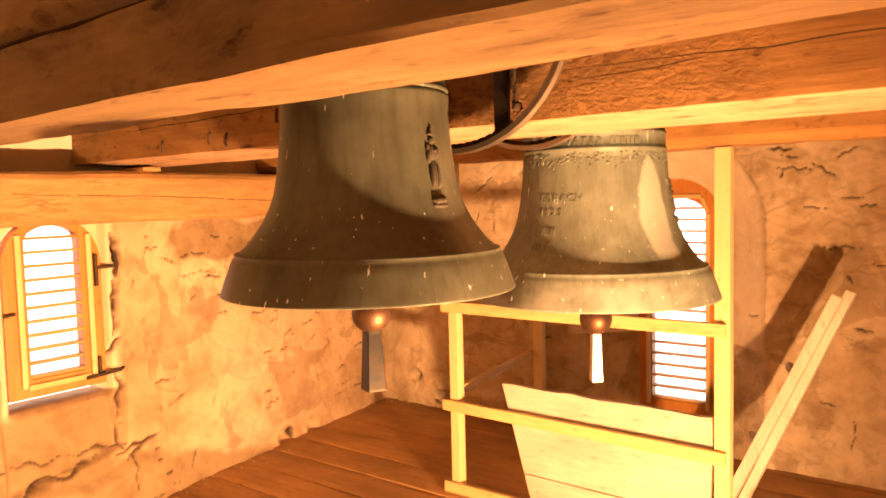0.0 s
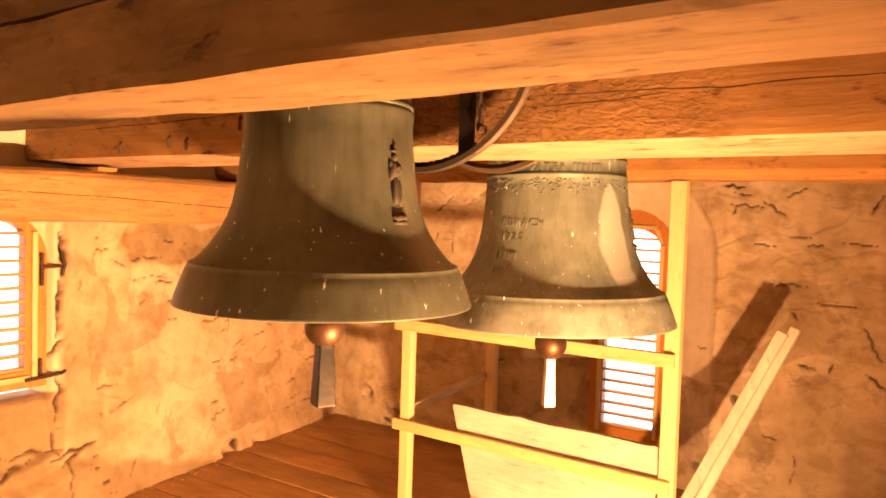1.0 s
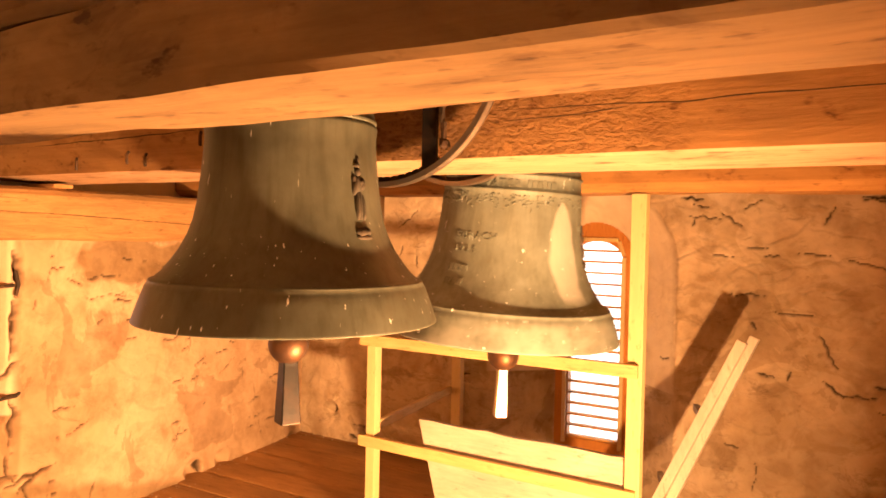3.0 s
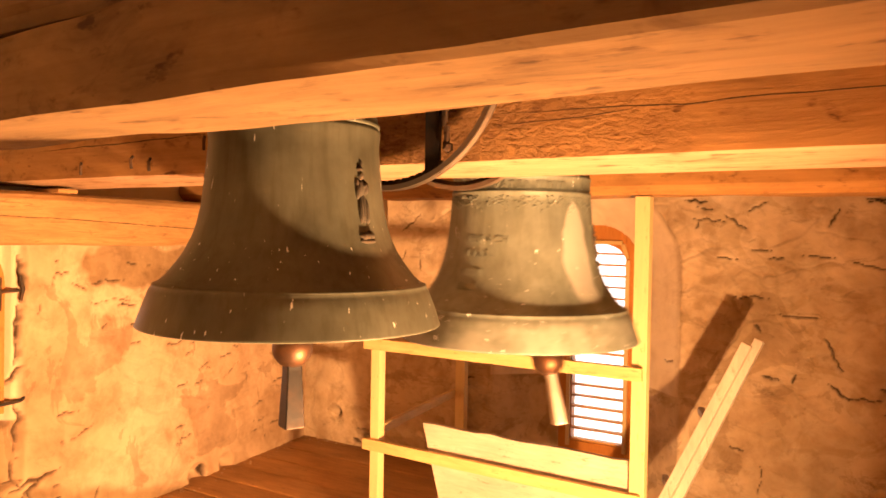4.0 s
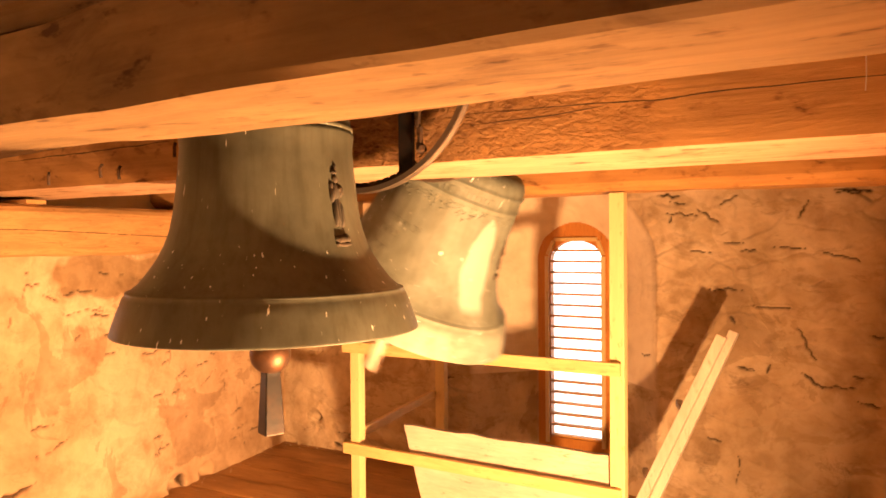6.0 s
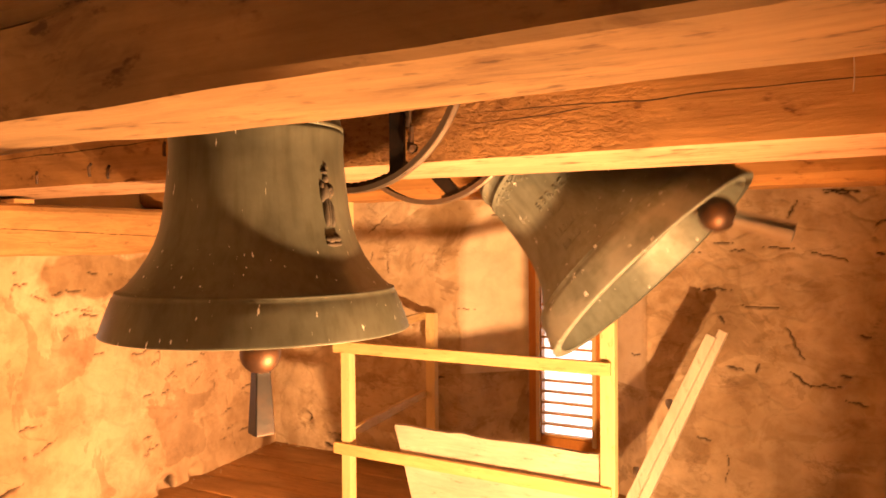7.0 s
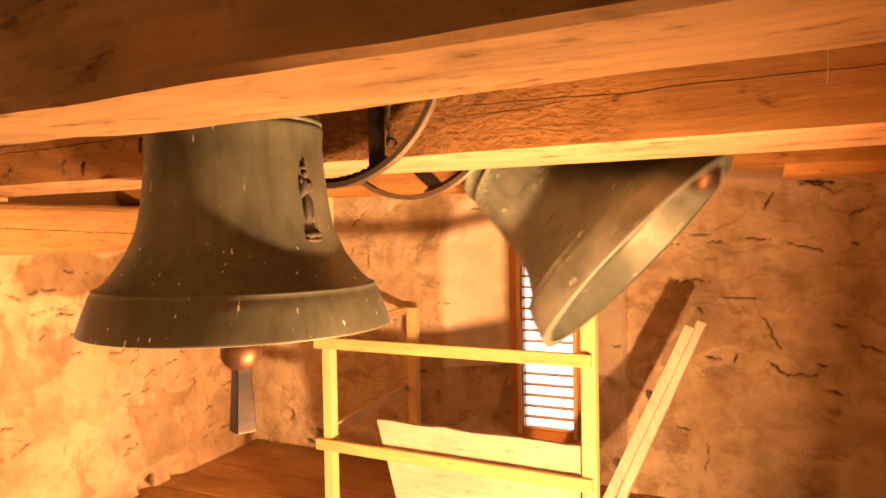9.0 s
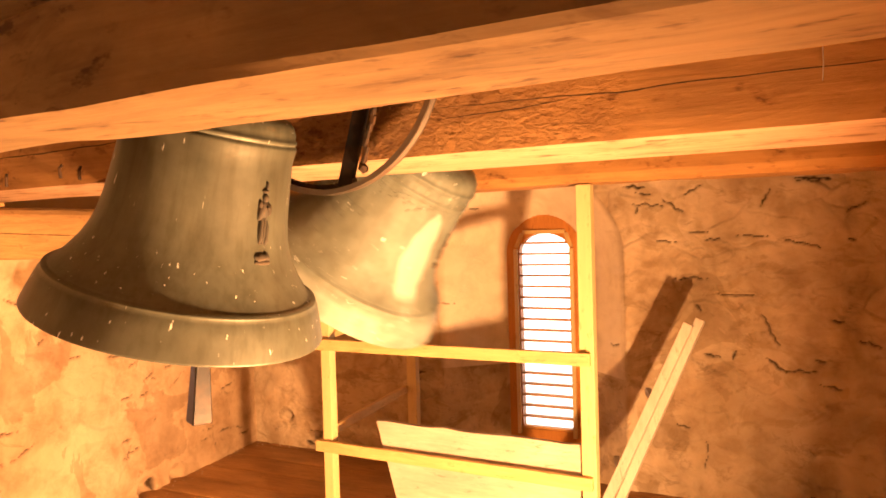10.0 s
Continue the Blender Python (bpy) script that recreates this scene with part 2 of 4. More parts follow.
M_FLOOR = wood("floor_boards", (0.36, 0.200, 0.080), (0.52, 0.310, 0.130), "x", 0.8, stain=0.3, vary=0.15)
M_PINE_X = wood("pine_rail", (0.50, 0.36, 0.16), (0.70, 0.54, 0.27), "x", 0.6, bump=0.1, stain=0.12, vary=0.05)
M_PINE_Y = wood("pine_rail_side", (0.50, 0.36, 0.16), (0.70, 0.54, 0.27), "y", 0.6, bump=0.1, stain=0.12, vary=0.05)
M_PINE_Z = wood("pine_post", (0.60, 0.48, 0.26), (0.70, 0.58, 0.33), "z", 0.6, bump=0.06, stain=0.06, vary=0.04)
M_BOARD = wood("pale_board", (0.45, 0.405, 0.345), (0.60, 0.57, 0.53), "x", 0.8, bump=0.25, stain=0.3, vary=0.08)
M_PLANK = wood("grey_plank", (0.62, 0.58, 0.52), (0.80, 0.77, 0.72), "z", 0.85, bump=0.35, stain=0.3, vary=0.05)
M_FRAME = wood("stained_frame", (0.40, 0.16, 0.035), (0.58, 0.26, 0.06), "z", 0.5, bump=0.1, stain=0.2, vary=0.05)
M_SLAT = wood("louvre_slat", (0.42, 0.22, 0.07), (0.60, 0.36, 0.14), "x", 0.6, bump=0.1, stain=0.2)
M_CEIL = wood("ceiling_boards", (0.12, 0.07, 0.035), (0.25, 0.155, 0.08), "y", 0.85)
M_PLASTER = plaster("old_plaster")
M_SMOOTH = plaster("smoother_plaster", 0.10, 0.3, (0.97, 0.88, 0.82))
M_BOUNCE = bounce_white("bounce_white")
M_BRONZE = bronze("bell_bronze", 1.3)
M_BRONZE_2 = bronze("bell_bronze_lit_patch", 1.1, 1.95, (-20, 14, -0.77, -0.395, -0.815))
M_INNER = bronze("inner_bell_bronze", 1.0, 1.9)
M_RELIEF = metal("dark_relief", (0.045, 0.045, 0.04), 0.8, 0.1, 0.12)
M_TAIL = metal("dull_iron", (0.018, 0.0185, 0.021), 0.42, 0.1, 0.5)
M_TAIL.node_tree.nodes["Principled BSDF"].inputs["Specular IOR Level"].default_value = 0.15
M_TAIL_2 = metal("scoured_pale_iron", (0.62, 0.61, 0.60), 0.34, 0.15, 1.0)
M_IRON = metal("black_iron", (0.03, 0.027, 0.025), 0.7, 0.4, 0.4)
M_STEEL = metal("worn_steel", (0.20, 0.185, 0.17), 0.48, 0.3)
M_COPPER = metal("coppery_ball", (0.085, 0.055, 0.042), 0.48, 0.5, 0.8)
M_DARK = metal("deep_crack", (0.03, 0.02, 0.012), 0.95, 0.3, 0.0)

# ---------------------------------------------------------------- mesh helpers


def finish(bm, name, material, parent=None, smooth=False):
    me = bpy.data.meshes.new(name)
    bm.normal_update()
    bm.to_mesh(me)
    bm.free()
    me.materials.append(material)
    if smooth:
        for f in me.polygons:
            f.use_smooth = True
    ob = new(name, me)
    if parent:
        ob.parent = parent
    return ob


def part(name, bm, material, parent, label="", smooth=False):
    return tagged(finish(bm, name, material, parent, smooth), label)


def empty(name, x=0, y=0, z=0):
    ob = new(name)
    ob.empty_display_size = 0.1
    ob.matrix_basis = pose(x, y, z)
    return ob


def box(bm, lo, hi, bevel=0.0, m=None):
    c = [(a + b) / 2 for a, b in zip(lo, hi)]
    s = [b - a for a, b in zip(lo, hi)]
    r = bmesh.ops.create_cube(bm, size=1.0)
    vs = r["verts"]
    for v in vs:
        v.co = Vector((v.co.x * s[0] + c[0], v.co.y * s[1] + c[1], v.co.z * s[2] + c[2]))
    if bevel:
        es = list({e for v in vs for e in v.link_edges})
        out = bmesh.ops.bevel(bm, geom=es, offset=bevel, segments=2, affect="EDGES", profile=0.6)
        vs = list({v for f in out["faces"] for v in f.verts} | {v for v in vs if v.is_valid})
    if m is not None:
        for v in vs:
            v.co = m @ v.co
    return vs


def boxed(lo, hi, bevel=0.0, m=None):
    bm = bmesh.new()
    box(bm, lo, hi, bevel, m)
    return bm


def stick(bm, a, b, w, h, bevel=0.003, up=(0, 0, 1)):
    """A square batten from a to b: w across, h along up."""
    a, b = Vector(a), Vector(b)
    d = (b - a).normalized()
    u = Vector(up)
    s = d.cross(u).normalized()
    u = s.cross(d)
    m = Matrix((( *s, ), ( *d, ), ( *u, ))).transposed().to_4x4()
    m.translation = a
    box(bm, (-w / 2, 0, -h / 2), (w / 2, (b - a).length, h / 2), bevel, m)


def lathe(rows, seg=64, bm=None, centre=(0, 0, 0)):
    bm = bm or bmesh.new()
    rings = []
    for r, z in rows:
        rings.append([bm.verts.new((centre[0] + r * math.cos(6.283185 * k / seg), centre[1] + r * math.sin(6.283185 * k / seg), centre[2] + z)) for k in range(seg)])
    for a, b in zip(rings, rings[1:]):
        for k in range(seg):
            bm.faces.new((a[k], a[(k + 1) % seg], b[(k + 1) % seg], b[k]))
    return bm


def tube(bm, pts, radius, seg=8):
    pts = [Vector(p) for p in pts]
    rings = []
    for k, p in enumerate(pts):
        d = (pts[min(k + 1, len(pts) - 1)] - pts[max(k - 1, 0)]).normalized()
        s = d.orthogonal().normalized() if k == 0 else (rings_s - d * rings_s.dot(d)).normalized()
        rings_s = s
        u = d.cross(s)
        rings.append([bm.verts.new(p + radius * (math.cos(6.2832 * j / seg) * s + math.sin(6.2832 * j / seg) * u)) for j in range(seg)])
    for a, b in zip(rings, rings[1:]):
        for j in range(seg):
            bm.faces.new((a[j], a[(j + 1) % seg], b[(j + 1) % seg], b[j]))
    bm.faces.new(rings[0][::-1])
    bm.faces.new(rings[-1])


def hewn(lo, hi, along, seed, rough=0.006, wane=0.02, step=0.05, turn=0.0, drop=0.0, proud=0.0):
    """A hand-hewn beam: uneven faces and worn corners, as one closed mesh."""
    ax = "xyz".index(along)
    o = [k for k in range(3) if k != ax]
    bm = bmesh.new()
    L = hi[ax] - lo[ax]
    n = max(2, int(L / step))
    w, h = hi[o[0]] - lo[o[0]], hi[o[1]] - lo[o[1]]
    outline = []
    k = 7
    for (x0, y0, x1, y1) in ((0, 0, 1, 0), (1, 0, 1, 1), (1, 1, 0, 1), (0, 1, 0, 0)):
        outline += [(x0 + (x1 - x0) * q / k, y0 + (y1 - y0) * q / k) for q in range(k)]
    rings = []
    for i in range(n + 1):
        a = lo[ax] + L * i / n
        ring = []
        for j, (u, v) in enumerate(outline):
            corner = (u in (0, 1)) and (v in (0, 1))
            p = [0, 0, 0]
            p[ax] = a
            p[o[0]], p[o[1]] = lo[o[0]] + u * w, lo[o[1]] + v * h
            q = Vector(p)
            s = noise.noise(Vector((q[0] * 1.6 + seed, q[1] * 5, q[2] * 5))) + 0.5 * noise.noise(Vector((q[0] * 6, q[1] * 9 + seed, q[2] * 9)))
            cu, cv = (u - 0.5) * 2, (v - 0.5) * 2
            inset = wane * (0.6 + 0.9 * max(0, noise.noise(Vector((a * 1.1, seed + 7 * cu, 3 * cv))) + 0.2)) if corner else 0
            p[o[0]] += cu * (s * rough) - cu * inset
            p[o[1]] += cv * (s * rough) - cv * inset
            if along == "x":
                p[1] += turn * p[0]
                p[2] -= drop * u * (1 - v)
                if proud and u == 0 and v > 0:
                    # the face stands proud of a waney lower arris towards one end
                    k_ = min(1.0, max(0.0, (a + 0.90 + 0.08 * noise.noise(Vector((a * 5, 1, seed)))) / 0.45))
                    p[1] -= proud * k_ * (1.0 + 0.35 * noise.noise(Vector((a * 3, 7, seed))))
                    if v < 0.2:
                        p[2] -= proud * k_
            ring.append(bm.verts.new(p))
        rings.append(ring)
    m = len(outline)
    for a, b in zip(rings, rings[1:]):
        for j in range(m):
            bm.faces.new((a[j], a[(j + 1) % m], b[(j + 1) % m], b[j]))
    bm.faces.new(rings[0][::-1])
    bm.faces.new(rings[-1])
    bmesh.ops.recalc_face_normals(bm, faces=bm.faces)
    return bm


def fbm(x, y, z, o=4):
    s, a = 0.0, 1.0
    for _ in range(o):
        s += a * noise.noise(Vector((x, y, z)))
        x, y, z, a = x * 2.03, y * 2.03, z * 2.03, a * 0.5
    return s


class Crevices:
    """Open joints and cracks scattered on a wall: each has a place, a half length, a slope and a half width."""

    def __init__(self, seed, count, u0, u1, v0, v1, fixed):
        rnd = random.Random(seed)
        self.rows = []
        for u, v, half, slope, width in fixed:
            self.rows.append((u, v, half, slope, width, rnd.uniform(0, 50)))
        while len(self.rows) < count + len(fixed):
            u, v = rnd.uniform(u0, u1), rnd.uniform(v0, v1)
            if noise.noise(Vector((u * 1.3, v * 1.6, seed))) > -0.1:
                upright = rnd.random() < 0.22
                self.rows.append((u, v, rnd.uniform(0.02, 0.09), rnd.uniform(60, 110) if upright else rnd.gauss(0, 16), rnd.uniform(0.006, 0.010), rnd.uniform(0, 50)))
        self.cells = {}
        for row in self.rows:
            h = row[2] + 0.03
            for a in range(int((row[0] - h) // 0.1), int((row[0] + h) // 0.1) + 1):
                for b in range(int((row[1] - h) // 0.1), int((row[1] + h) // 0.1) + 1):
                    self.cells.setdefault((a, b), []).append(row)

    def at(self, u, v):
        most = 0.0
        for cu, cv, half, slope, width, seed in self.cells.get((int(u // 0.1), int(v // 0.1)), ()):
            c, s = math.cos(radians(slope)), math.sin(radians(slope))
            a, b = (u - cu) * c + (v - cv) * s, -(u - cu) * s + (v - cv) * c
            if abs(a) < half:
                b += 0.18 * half * noise.noise(Vector((a / half * 2.2, seed, 0))) + 0.003 * noise.noise(Vector((a * 35, seed, 3)))
                w = 0.8 * width * (1 - (abs(a) / half) ** 2) * (0.95 + 0.7 * noise.noise(Vector((a * 18, seed, 7))))
                most = max(most, min(1.0, 1.6 * (1 - abs(b) / max(w, 0.002))))
        return max(0.0, most)


def rubble_wall(name, u0, u1, v0, v1, step, place, depth, hole, relief, crevices, bare, label, material):
    """A wall as one solid: an uneven inner face with a niche and cracks, an outer face, and openings through it.
    place(u, v, d): the point d metres behind the inner face's plane. depth(u, v): the niche's depth there. bare(u, v): how far the plaster is off."""
    nu, nv = int((u1 - u0) / step), int((v1 - v0) / step)
    U = [u0 + (u1 - u0) * i / nu for i in range(nu + 1)]
    V = [v0 + (v1 - v0) * j / nv for j in range(nv + 1)]
    points, crack, coat, niche_pale, index, faces = [], [], [], [], {}, []

    def vert(i, j, outer):
        key = (i, j, outer)
        if key not in index:
            u, v = U[i], V[j]
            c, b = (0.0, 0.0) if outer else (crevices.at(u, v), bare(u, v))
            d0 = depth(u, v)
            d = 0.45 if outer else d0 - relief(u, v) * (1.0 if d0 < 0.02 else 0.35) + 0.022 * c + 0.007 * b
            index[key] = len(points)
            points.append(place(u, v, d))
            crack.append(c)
            coat.append(b)
            niche_pale.append(min(1.0, d0 / 0.05) if d0 > 0.01 and v > 0.66 else 0.0)
        return index[key]

    solid = {(i, j) for i in range(nu) for j in range(nv) if not hole((U[i] + U[i + 1]) / 2, (V[j] + V[j + 1]) / 2)}
    for i, j in sorted(solid):
        c = ((i, j), (i + 1, j), (i + 1, j + 1), (i, j + 1))
        faces.append([vert(*q, False) for q in c])
        for di, dj, p, q in ((0, -1, 0, 1), (1, 0, 1, 2), (0, 1, 2, 3), (-1, 0, 3, 0)):
            if (i + di, j + dj) not in solid:
                faces.append((vert(*c[q], False), vert(*c[p], False), vert(*c[p], True), vert(*c[q], True)))
    me = bpy.data.meshes.new(name)
    me.from_pydata(points, [], faces)
    for key, values in (("crack", crack), ("bare", coat), ("niche_pale", niche_pale)):
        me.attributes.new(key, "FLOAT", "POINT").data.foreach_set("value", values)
    me.polygons.foreach_set("use_smooth", [True] * len(me.polygons))
    me.materials.append(material)
    me.validate()
    bm = bmesh.new()
    bm.from_mesh(me)
    bmesh.ops.recalc_face_normals(bm, faces=bm.faces)
    bm.to_mesh(me)
    bm.free()
    return tagged(new(name, me), label, "wall", kind="structure")


# ---------------------------------------------------------------- the room
FLOOR_X0, FLOOR_X1, FLOOR_Y0, FLOOR_Y1 = -4.4, 0.848, -0.995, 4.52
SKEW = -0.14
WALL_Y = 4.45


def left_x(y):
    return -3.66 + SKEW * (y - 2.42)


def stones(u, v, s):
    """Relief of plastered rubble: humps of stones, thin open joints between some, flaked plaster edges."""
    wu = u + 0.07 * noise.noise(Vector((u * 4, v * 4, s))) + 0.02 * noise.noise(Vector((u * 15, v * 15, s)))
    wv = v + 0.05 * noise.noise(Vector((u * 4, v * 4, s + 9))) + 0.02 * noise.noise(Vector((u * 15, v * 15, s + 5)))
    r = 0.016 * fbm(u * 1.4 + s, v * 1.8, s, 3)
    d, pts = noise.voronoi(Vector((wu * 2.9 + s, wv * 5.4, s)))
    gap = d[1] - d[0]
    bare = min(1.0, max(0.0, 0.35 + 2.2 * noise.noise(Vector((u * 1.2 + s, v * 1.3, 4.0)))))
    r += bare * 0.020 * noise.noise(pts[0] * 7.3)
    if gap < 0.10:
        r -= bare * 0.007 * (1 - gap / 0.10)
    flake = noise.noise(Vector((wu * 3.1 + s, wv * 3.4, 2.0))) + 0.4 * noise.noise(Vector((u * 9, v * 10, s)))
    r += 0.005 * min(1.0, max(0.0, (flake - 0.08) / 0.05))
    c = noise.noise(Vector((u * 1.7 + s, v * 6.5, 8.0))) + 0.35 * noise.noise(Vector((u * 8, v * 14, s)))
    if abs(c) < 0.035 and noise.noise(Vector((u * 2.1, v * 2.6, s + 20))) > 0.08:
        r -= 0.007 * (1 - abs(c) / 0.035)
    return r + 0.004 * fbm(u * 16, v * 16, s, 2)


def arch(u, v, uc, half, v0, spring):
    """Signed distance-like measure into an arched opening: positive inside."""
    if v < spring:
        return min(half - abs(u - uc), v - v0)
    return half - math.hypot(u - uc, v - spring)


# arched louvre window in the back wall
W2 = dict(uc=-1.665, half=0.275, v0=0.12, spring=1.42, y=4.80)


def back_depth(u, v):
    if v > 1.42:
        side = math.hypot((u + 1.665) / (0.66 if u < -1.665 else 0.62), (v - 1.42) / 0.55)
    else:
        side = abs(u + 1.665) / (0.66 if u < -1.665 else 0.62)
    lim = 0.275 / 0.64
    k = (1.0 - side) / (1.0 - lim)
    low = min(1.0, max(0.0, (v + 0.05) / 0.12))
    hole = 0.10 * max(0.0, 1 - math.hypot(u + 3.36, v - 0.06) / 0.07) + 0.08 * max(0.0, 1 - math.hypot(u + 3.62, v - 0.22) / 0.05)
    return 0.35 * min(1.0, max(0.0, k)) * low + hole


def back_bare(u, v):
    w = 0.5 * noise.noise(Vector((u * 5, v * 5, 7))) + 0.25 * noise.noise(Vector((u * 14, v * 14, 5)))
    patch = 1.3 - math.hypot((u + 2.36) / 0.15, (v - 1.72) / 0.11) + 0.8 * w
    right = 0.35 * min(1.0, max(0.0, (u + 1.0) / 0.3)) + 0.8 * w
    return max(0.0, min(1.0, max(patch * 2.0, right)) * 0.75)


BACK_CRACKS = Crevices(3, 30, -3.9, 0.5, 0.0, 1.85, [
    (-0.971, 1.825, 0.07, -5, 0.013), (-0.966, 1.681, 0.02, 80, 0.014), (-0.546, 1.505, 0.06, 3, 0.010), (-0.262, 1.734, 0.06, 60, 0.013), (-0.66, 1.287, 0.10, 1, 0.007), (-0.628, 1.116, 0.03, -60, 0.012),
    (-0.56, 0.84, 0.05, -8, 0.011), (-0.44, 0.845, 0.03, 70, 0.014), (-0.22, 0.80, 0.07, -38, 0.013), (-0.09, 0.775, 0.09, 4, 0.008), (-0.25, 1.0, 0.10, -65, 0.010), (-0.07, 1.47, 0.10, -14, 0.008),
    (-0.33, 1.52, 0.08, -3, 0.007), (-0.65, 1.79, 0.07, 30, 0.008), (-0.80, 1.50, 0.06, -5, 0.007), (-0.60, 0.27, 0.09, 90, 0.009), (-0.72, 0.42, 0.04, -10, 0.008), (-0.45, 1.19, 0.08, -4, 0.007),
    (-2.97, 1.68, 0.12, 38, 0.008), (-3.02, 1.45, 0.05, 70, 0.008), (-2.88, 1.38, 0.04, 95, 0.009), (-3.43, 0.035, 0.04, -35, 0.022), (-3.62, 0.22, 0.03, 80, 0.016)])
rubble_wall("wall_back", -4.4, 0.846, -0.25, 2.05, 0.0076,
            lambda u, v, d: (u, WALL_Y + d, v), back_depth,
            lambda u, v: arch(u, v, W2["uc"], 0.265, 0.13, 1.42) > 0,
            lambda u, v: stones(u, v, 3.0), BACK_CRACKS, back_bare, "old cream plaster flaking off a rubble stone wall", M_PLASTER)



def left_depth(u, v):
    """A shallow recess from the ledge up, and the deeper window seat within it."""
    edge = 0.02 * noise.noise(Vector((v * 4, 3, 1)))
    k = min(1.0, max(0.0, (0.325 + edge - abs(u - 1.725)) / 0.03)) * min(1.0, max(0.0, (v - 0.30 - 0.12 * (u - 1.7)) / 0.03))
    q = min(1.0, max(0.0, (0.275 - abs(u - 1.725)) / 0.03)) * min(1.0, max(0.0, (v - 0.63) / 0.03))
    foot = -0.05 * min(1.0, max(0.0, (0.28 + 0.05 * noise.noise(Vector((u * 3, 0, 5))) - v) / 0.05)) * min(1.0, max(0.0, (2.5 - u) / 0.4))
    hole = 0.12 * max(0.0, 1 - math.hypot(u - 3.25, (v - 0.04) * 1.2) / 0.09) + 0.09 * max(0.0, 1 - math.hypot(u - 3.52, (v - 0.04)) / 0.07)
    return 0.045 * k + 0.055 * q + foot + hole


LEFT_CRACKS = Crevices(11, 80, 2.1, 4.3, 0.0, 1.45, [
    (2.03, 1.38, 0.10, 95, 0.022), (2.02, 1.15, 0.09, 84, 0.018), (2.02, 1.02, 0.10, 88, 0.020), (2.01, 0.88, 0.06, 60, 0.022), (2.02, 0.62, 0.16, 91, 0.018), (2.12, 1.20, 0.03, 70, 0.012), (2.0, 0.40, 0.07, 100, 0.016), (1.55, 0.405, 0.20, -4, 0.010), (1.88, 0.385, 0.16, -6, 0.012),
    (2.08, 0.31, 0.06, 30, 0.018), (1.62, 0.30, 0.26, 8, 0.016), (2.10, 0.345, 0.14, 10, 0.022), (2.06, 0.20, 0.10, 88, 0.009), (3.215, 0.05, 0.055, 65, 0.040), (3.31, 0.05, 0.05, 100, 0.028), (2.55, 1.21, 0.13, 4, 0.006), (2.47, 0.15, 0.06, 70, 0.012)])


def left_bare(u, v):
    """Unplastered apron under the window, a bare patch under the wall plate, and the rough foot."""
    w = 0.5 * noise.noise(Vector((u * 5, v * 5, 1))) + 0.25 * noise.noise(Vector((u * 14, v * 14, 2)))
    apron = min((2.0 - u) / 0.05, (u - 1.3) / 0.05, (0.66 - v) / 0.03) * 0.8
    patch = 1.4 - math.hypot((u - 2.74) / 0.30, (v - 1.40) / 0.10) + 0.8 * w
    foot = (0.42 - v - 0.30 * (u - 1.8)) / 0.06 + 1.2 * w
    return max(0.0, min(1.0, max(apron + w, patch * 6.0, foot)) * 0.85)


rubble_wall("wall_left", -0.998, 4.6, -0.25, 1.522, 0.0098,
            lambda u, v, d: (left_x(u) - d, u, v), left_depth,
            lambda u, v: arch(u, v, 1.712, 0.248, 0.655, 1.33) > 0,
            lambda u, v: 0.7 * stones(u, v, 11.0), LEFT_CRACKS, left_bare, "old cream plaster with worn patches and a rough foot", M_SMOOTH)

# plain, mostly unseen walls that close the tower, kept pale to bounce lamp light
for nm, lo, hi in (("wall_upper", (-4.9, -0.998, 1.56), (-3.80, 4.44, 2.75)), ("wall_outer", (-4.9, -0.998, -0.25), (-4.36, 4.44, 1.555)), ("wall_ledge", (-4.355, -0.998, 1.526), (-3.75, 4.43, 1.556)), ("wall_top", (-4.4, 4.44, 2.052), (0.848, 5.2, 2.75)), ("wall_front", (-4.9, -1.5, -0.25), (1.4, -1.0, 2.75)), ("wall_right", (0.85, -0.998, -0.25), (1.4, 5.2, 2.75))):
    tagged(finish(boxed(lo, hi), nm, M_BOUNCE), "plain tower wall, pale to bounce light", "wall", kind="structure")

bm = bmesh.new()
for k in range(15):
    x = -4.34 + k * 0.34
    box(bm, (x, -0.995, 2.62 + 0.006 * (k % 3)), (x + 0.33, 4.43, 2.66 + 0.006 * (k % 3)), 0.004)
# unseen slab over the boards that shuts out the sky
box(bm, (-4.6, -1.2, 2.69), (1.1, 4.9, 2.74))
tagged(finish(bm, "ceiling", M_CEIL), "dark boarded ceiling above the bell frame", "ceiling", kind="structure")

# ---------------------------------------------------------------- bell frame
def beam(name, lo, hi, along, seed, label, material=M_OAK, rough=0.008, wane=0.02, turn=0.0, drop=0.0, proud=0.0):
    return tagged(finish(hewn(lo, hi, along, seed, rough, wane, 0.04, turn, drop, proud), name, material), label, "beam", "beams of the bell frame")


beam("frame_beam", (-4.2, 0.755, 1.810), (0.90, 1.055, 1.985), "x", 1.0, "hewn oak beam of the bell frame with worn edges", wane=0.004, turn=-0.035, proud=0.010)
beam("upper_beam", (-4.2, 0.80, 2.000), (0.90, 1.08, 2.22), "x", 5.0, "dark oak beam lying on the bell frame")
beam("frame_beam", (-4.2, 1.885, 1.814), (0.90, 2.285, 2.12), "x", 2.0, "cracked hewn oak beam carrying both bells", M_WORN, rough=0.0035, wane=0.0035, turn=-0.012, drop=0.014)
beam("frame_beam", (-4.2, 3.10, 1.783), (0.90, 3.34, 2.06), "x", 3.0, "oak beam of the bell frame near the back wall", M_RED_OAK)
beam("wall_plate", (-3.74, -1.02, 1.515), (-3.47, 4.42, 1.768), "y", 4.0, "pale hewn wall plate under the bell frame", M_OAK_Y)

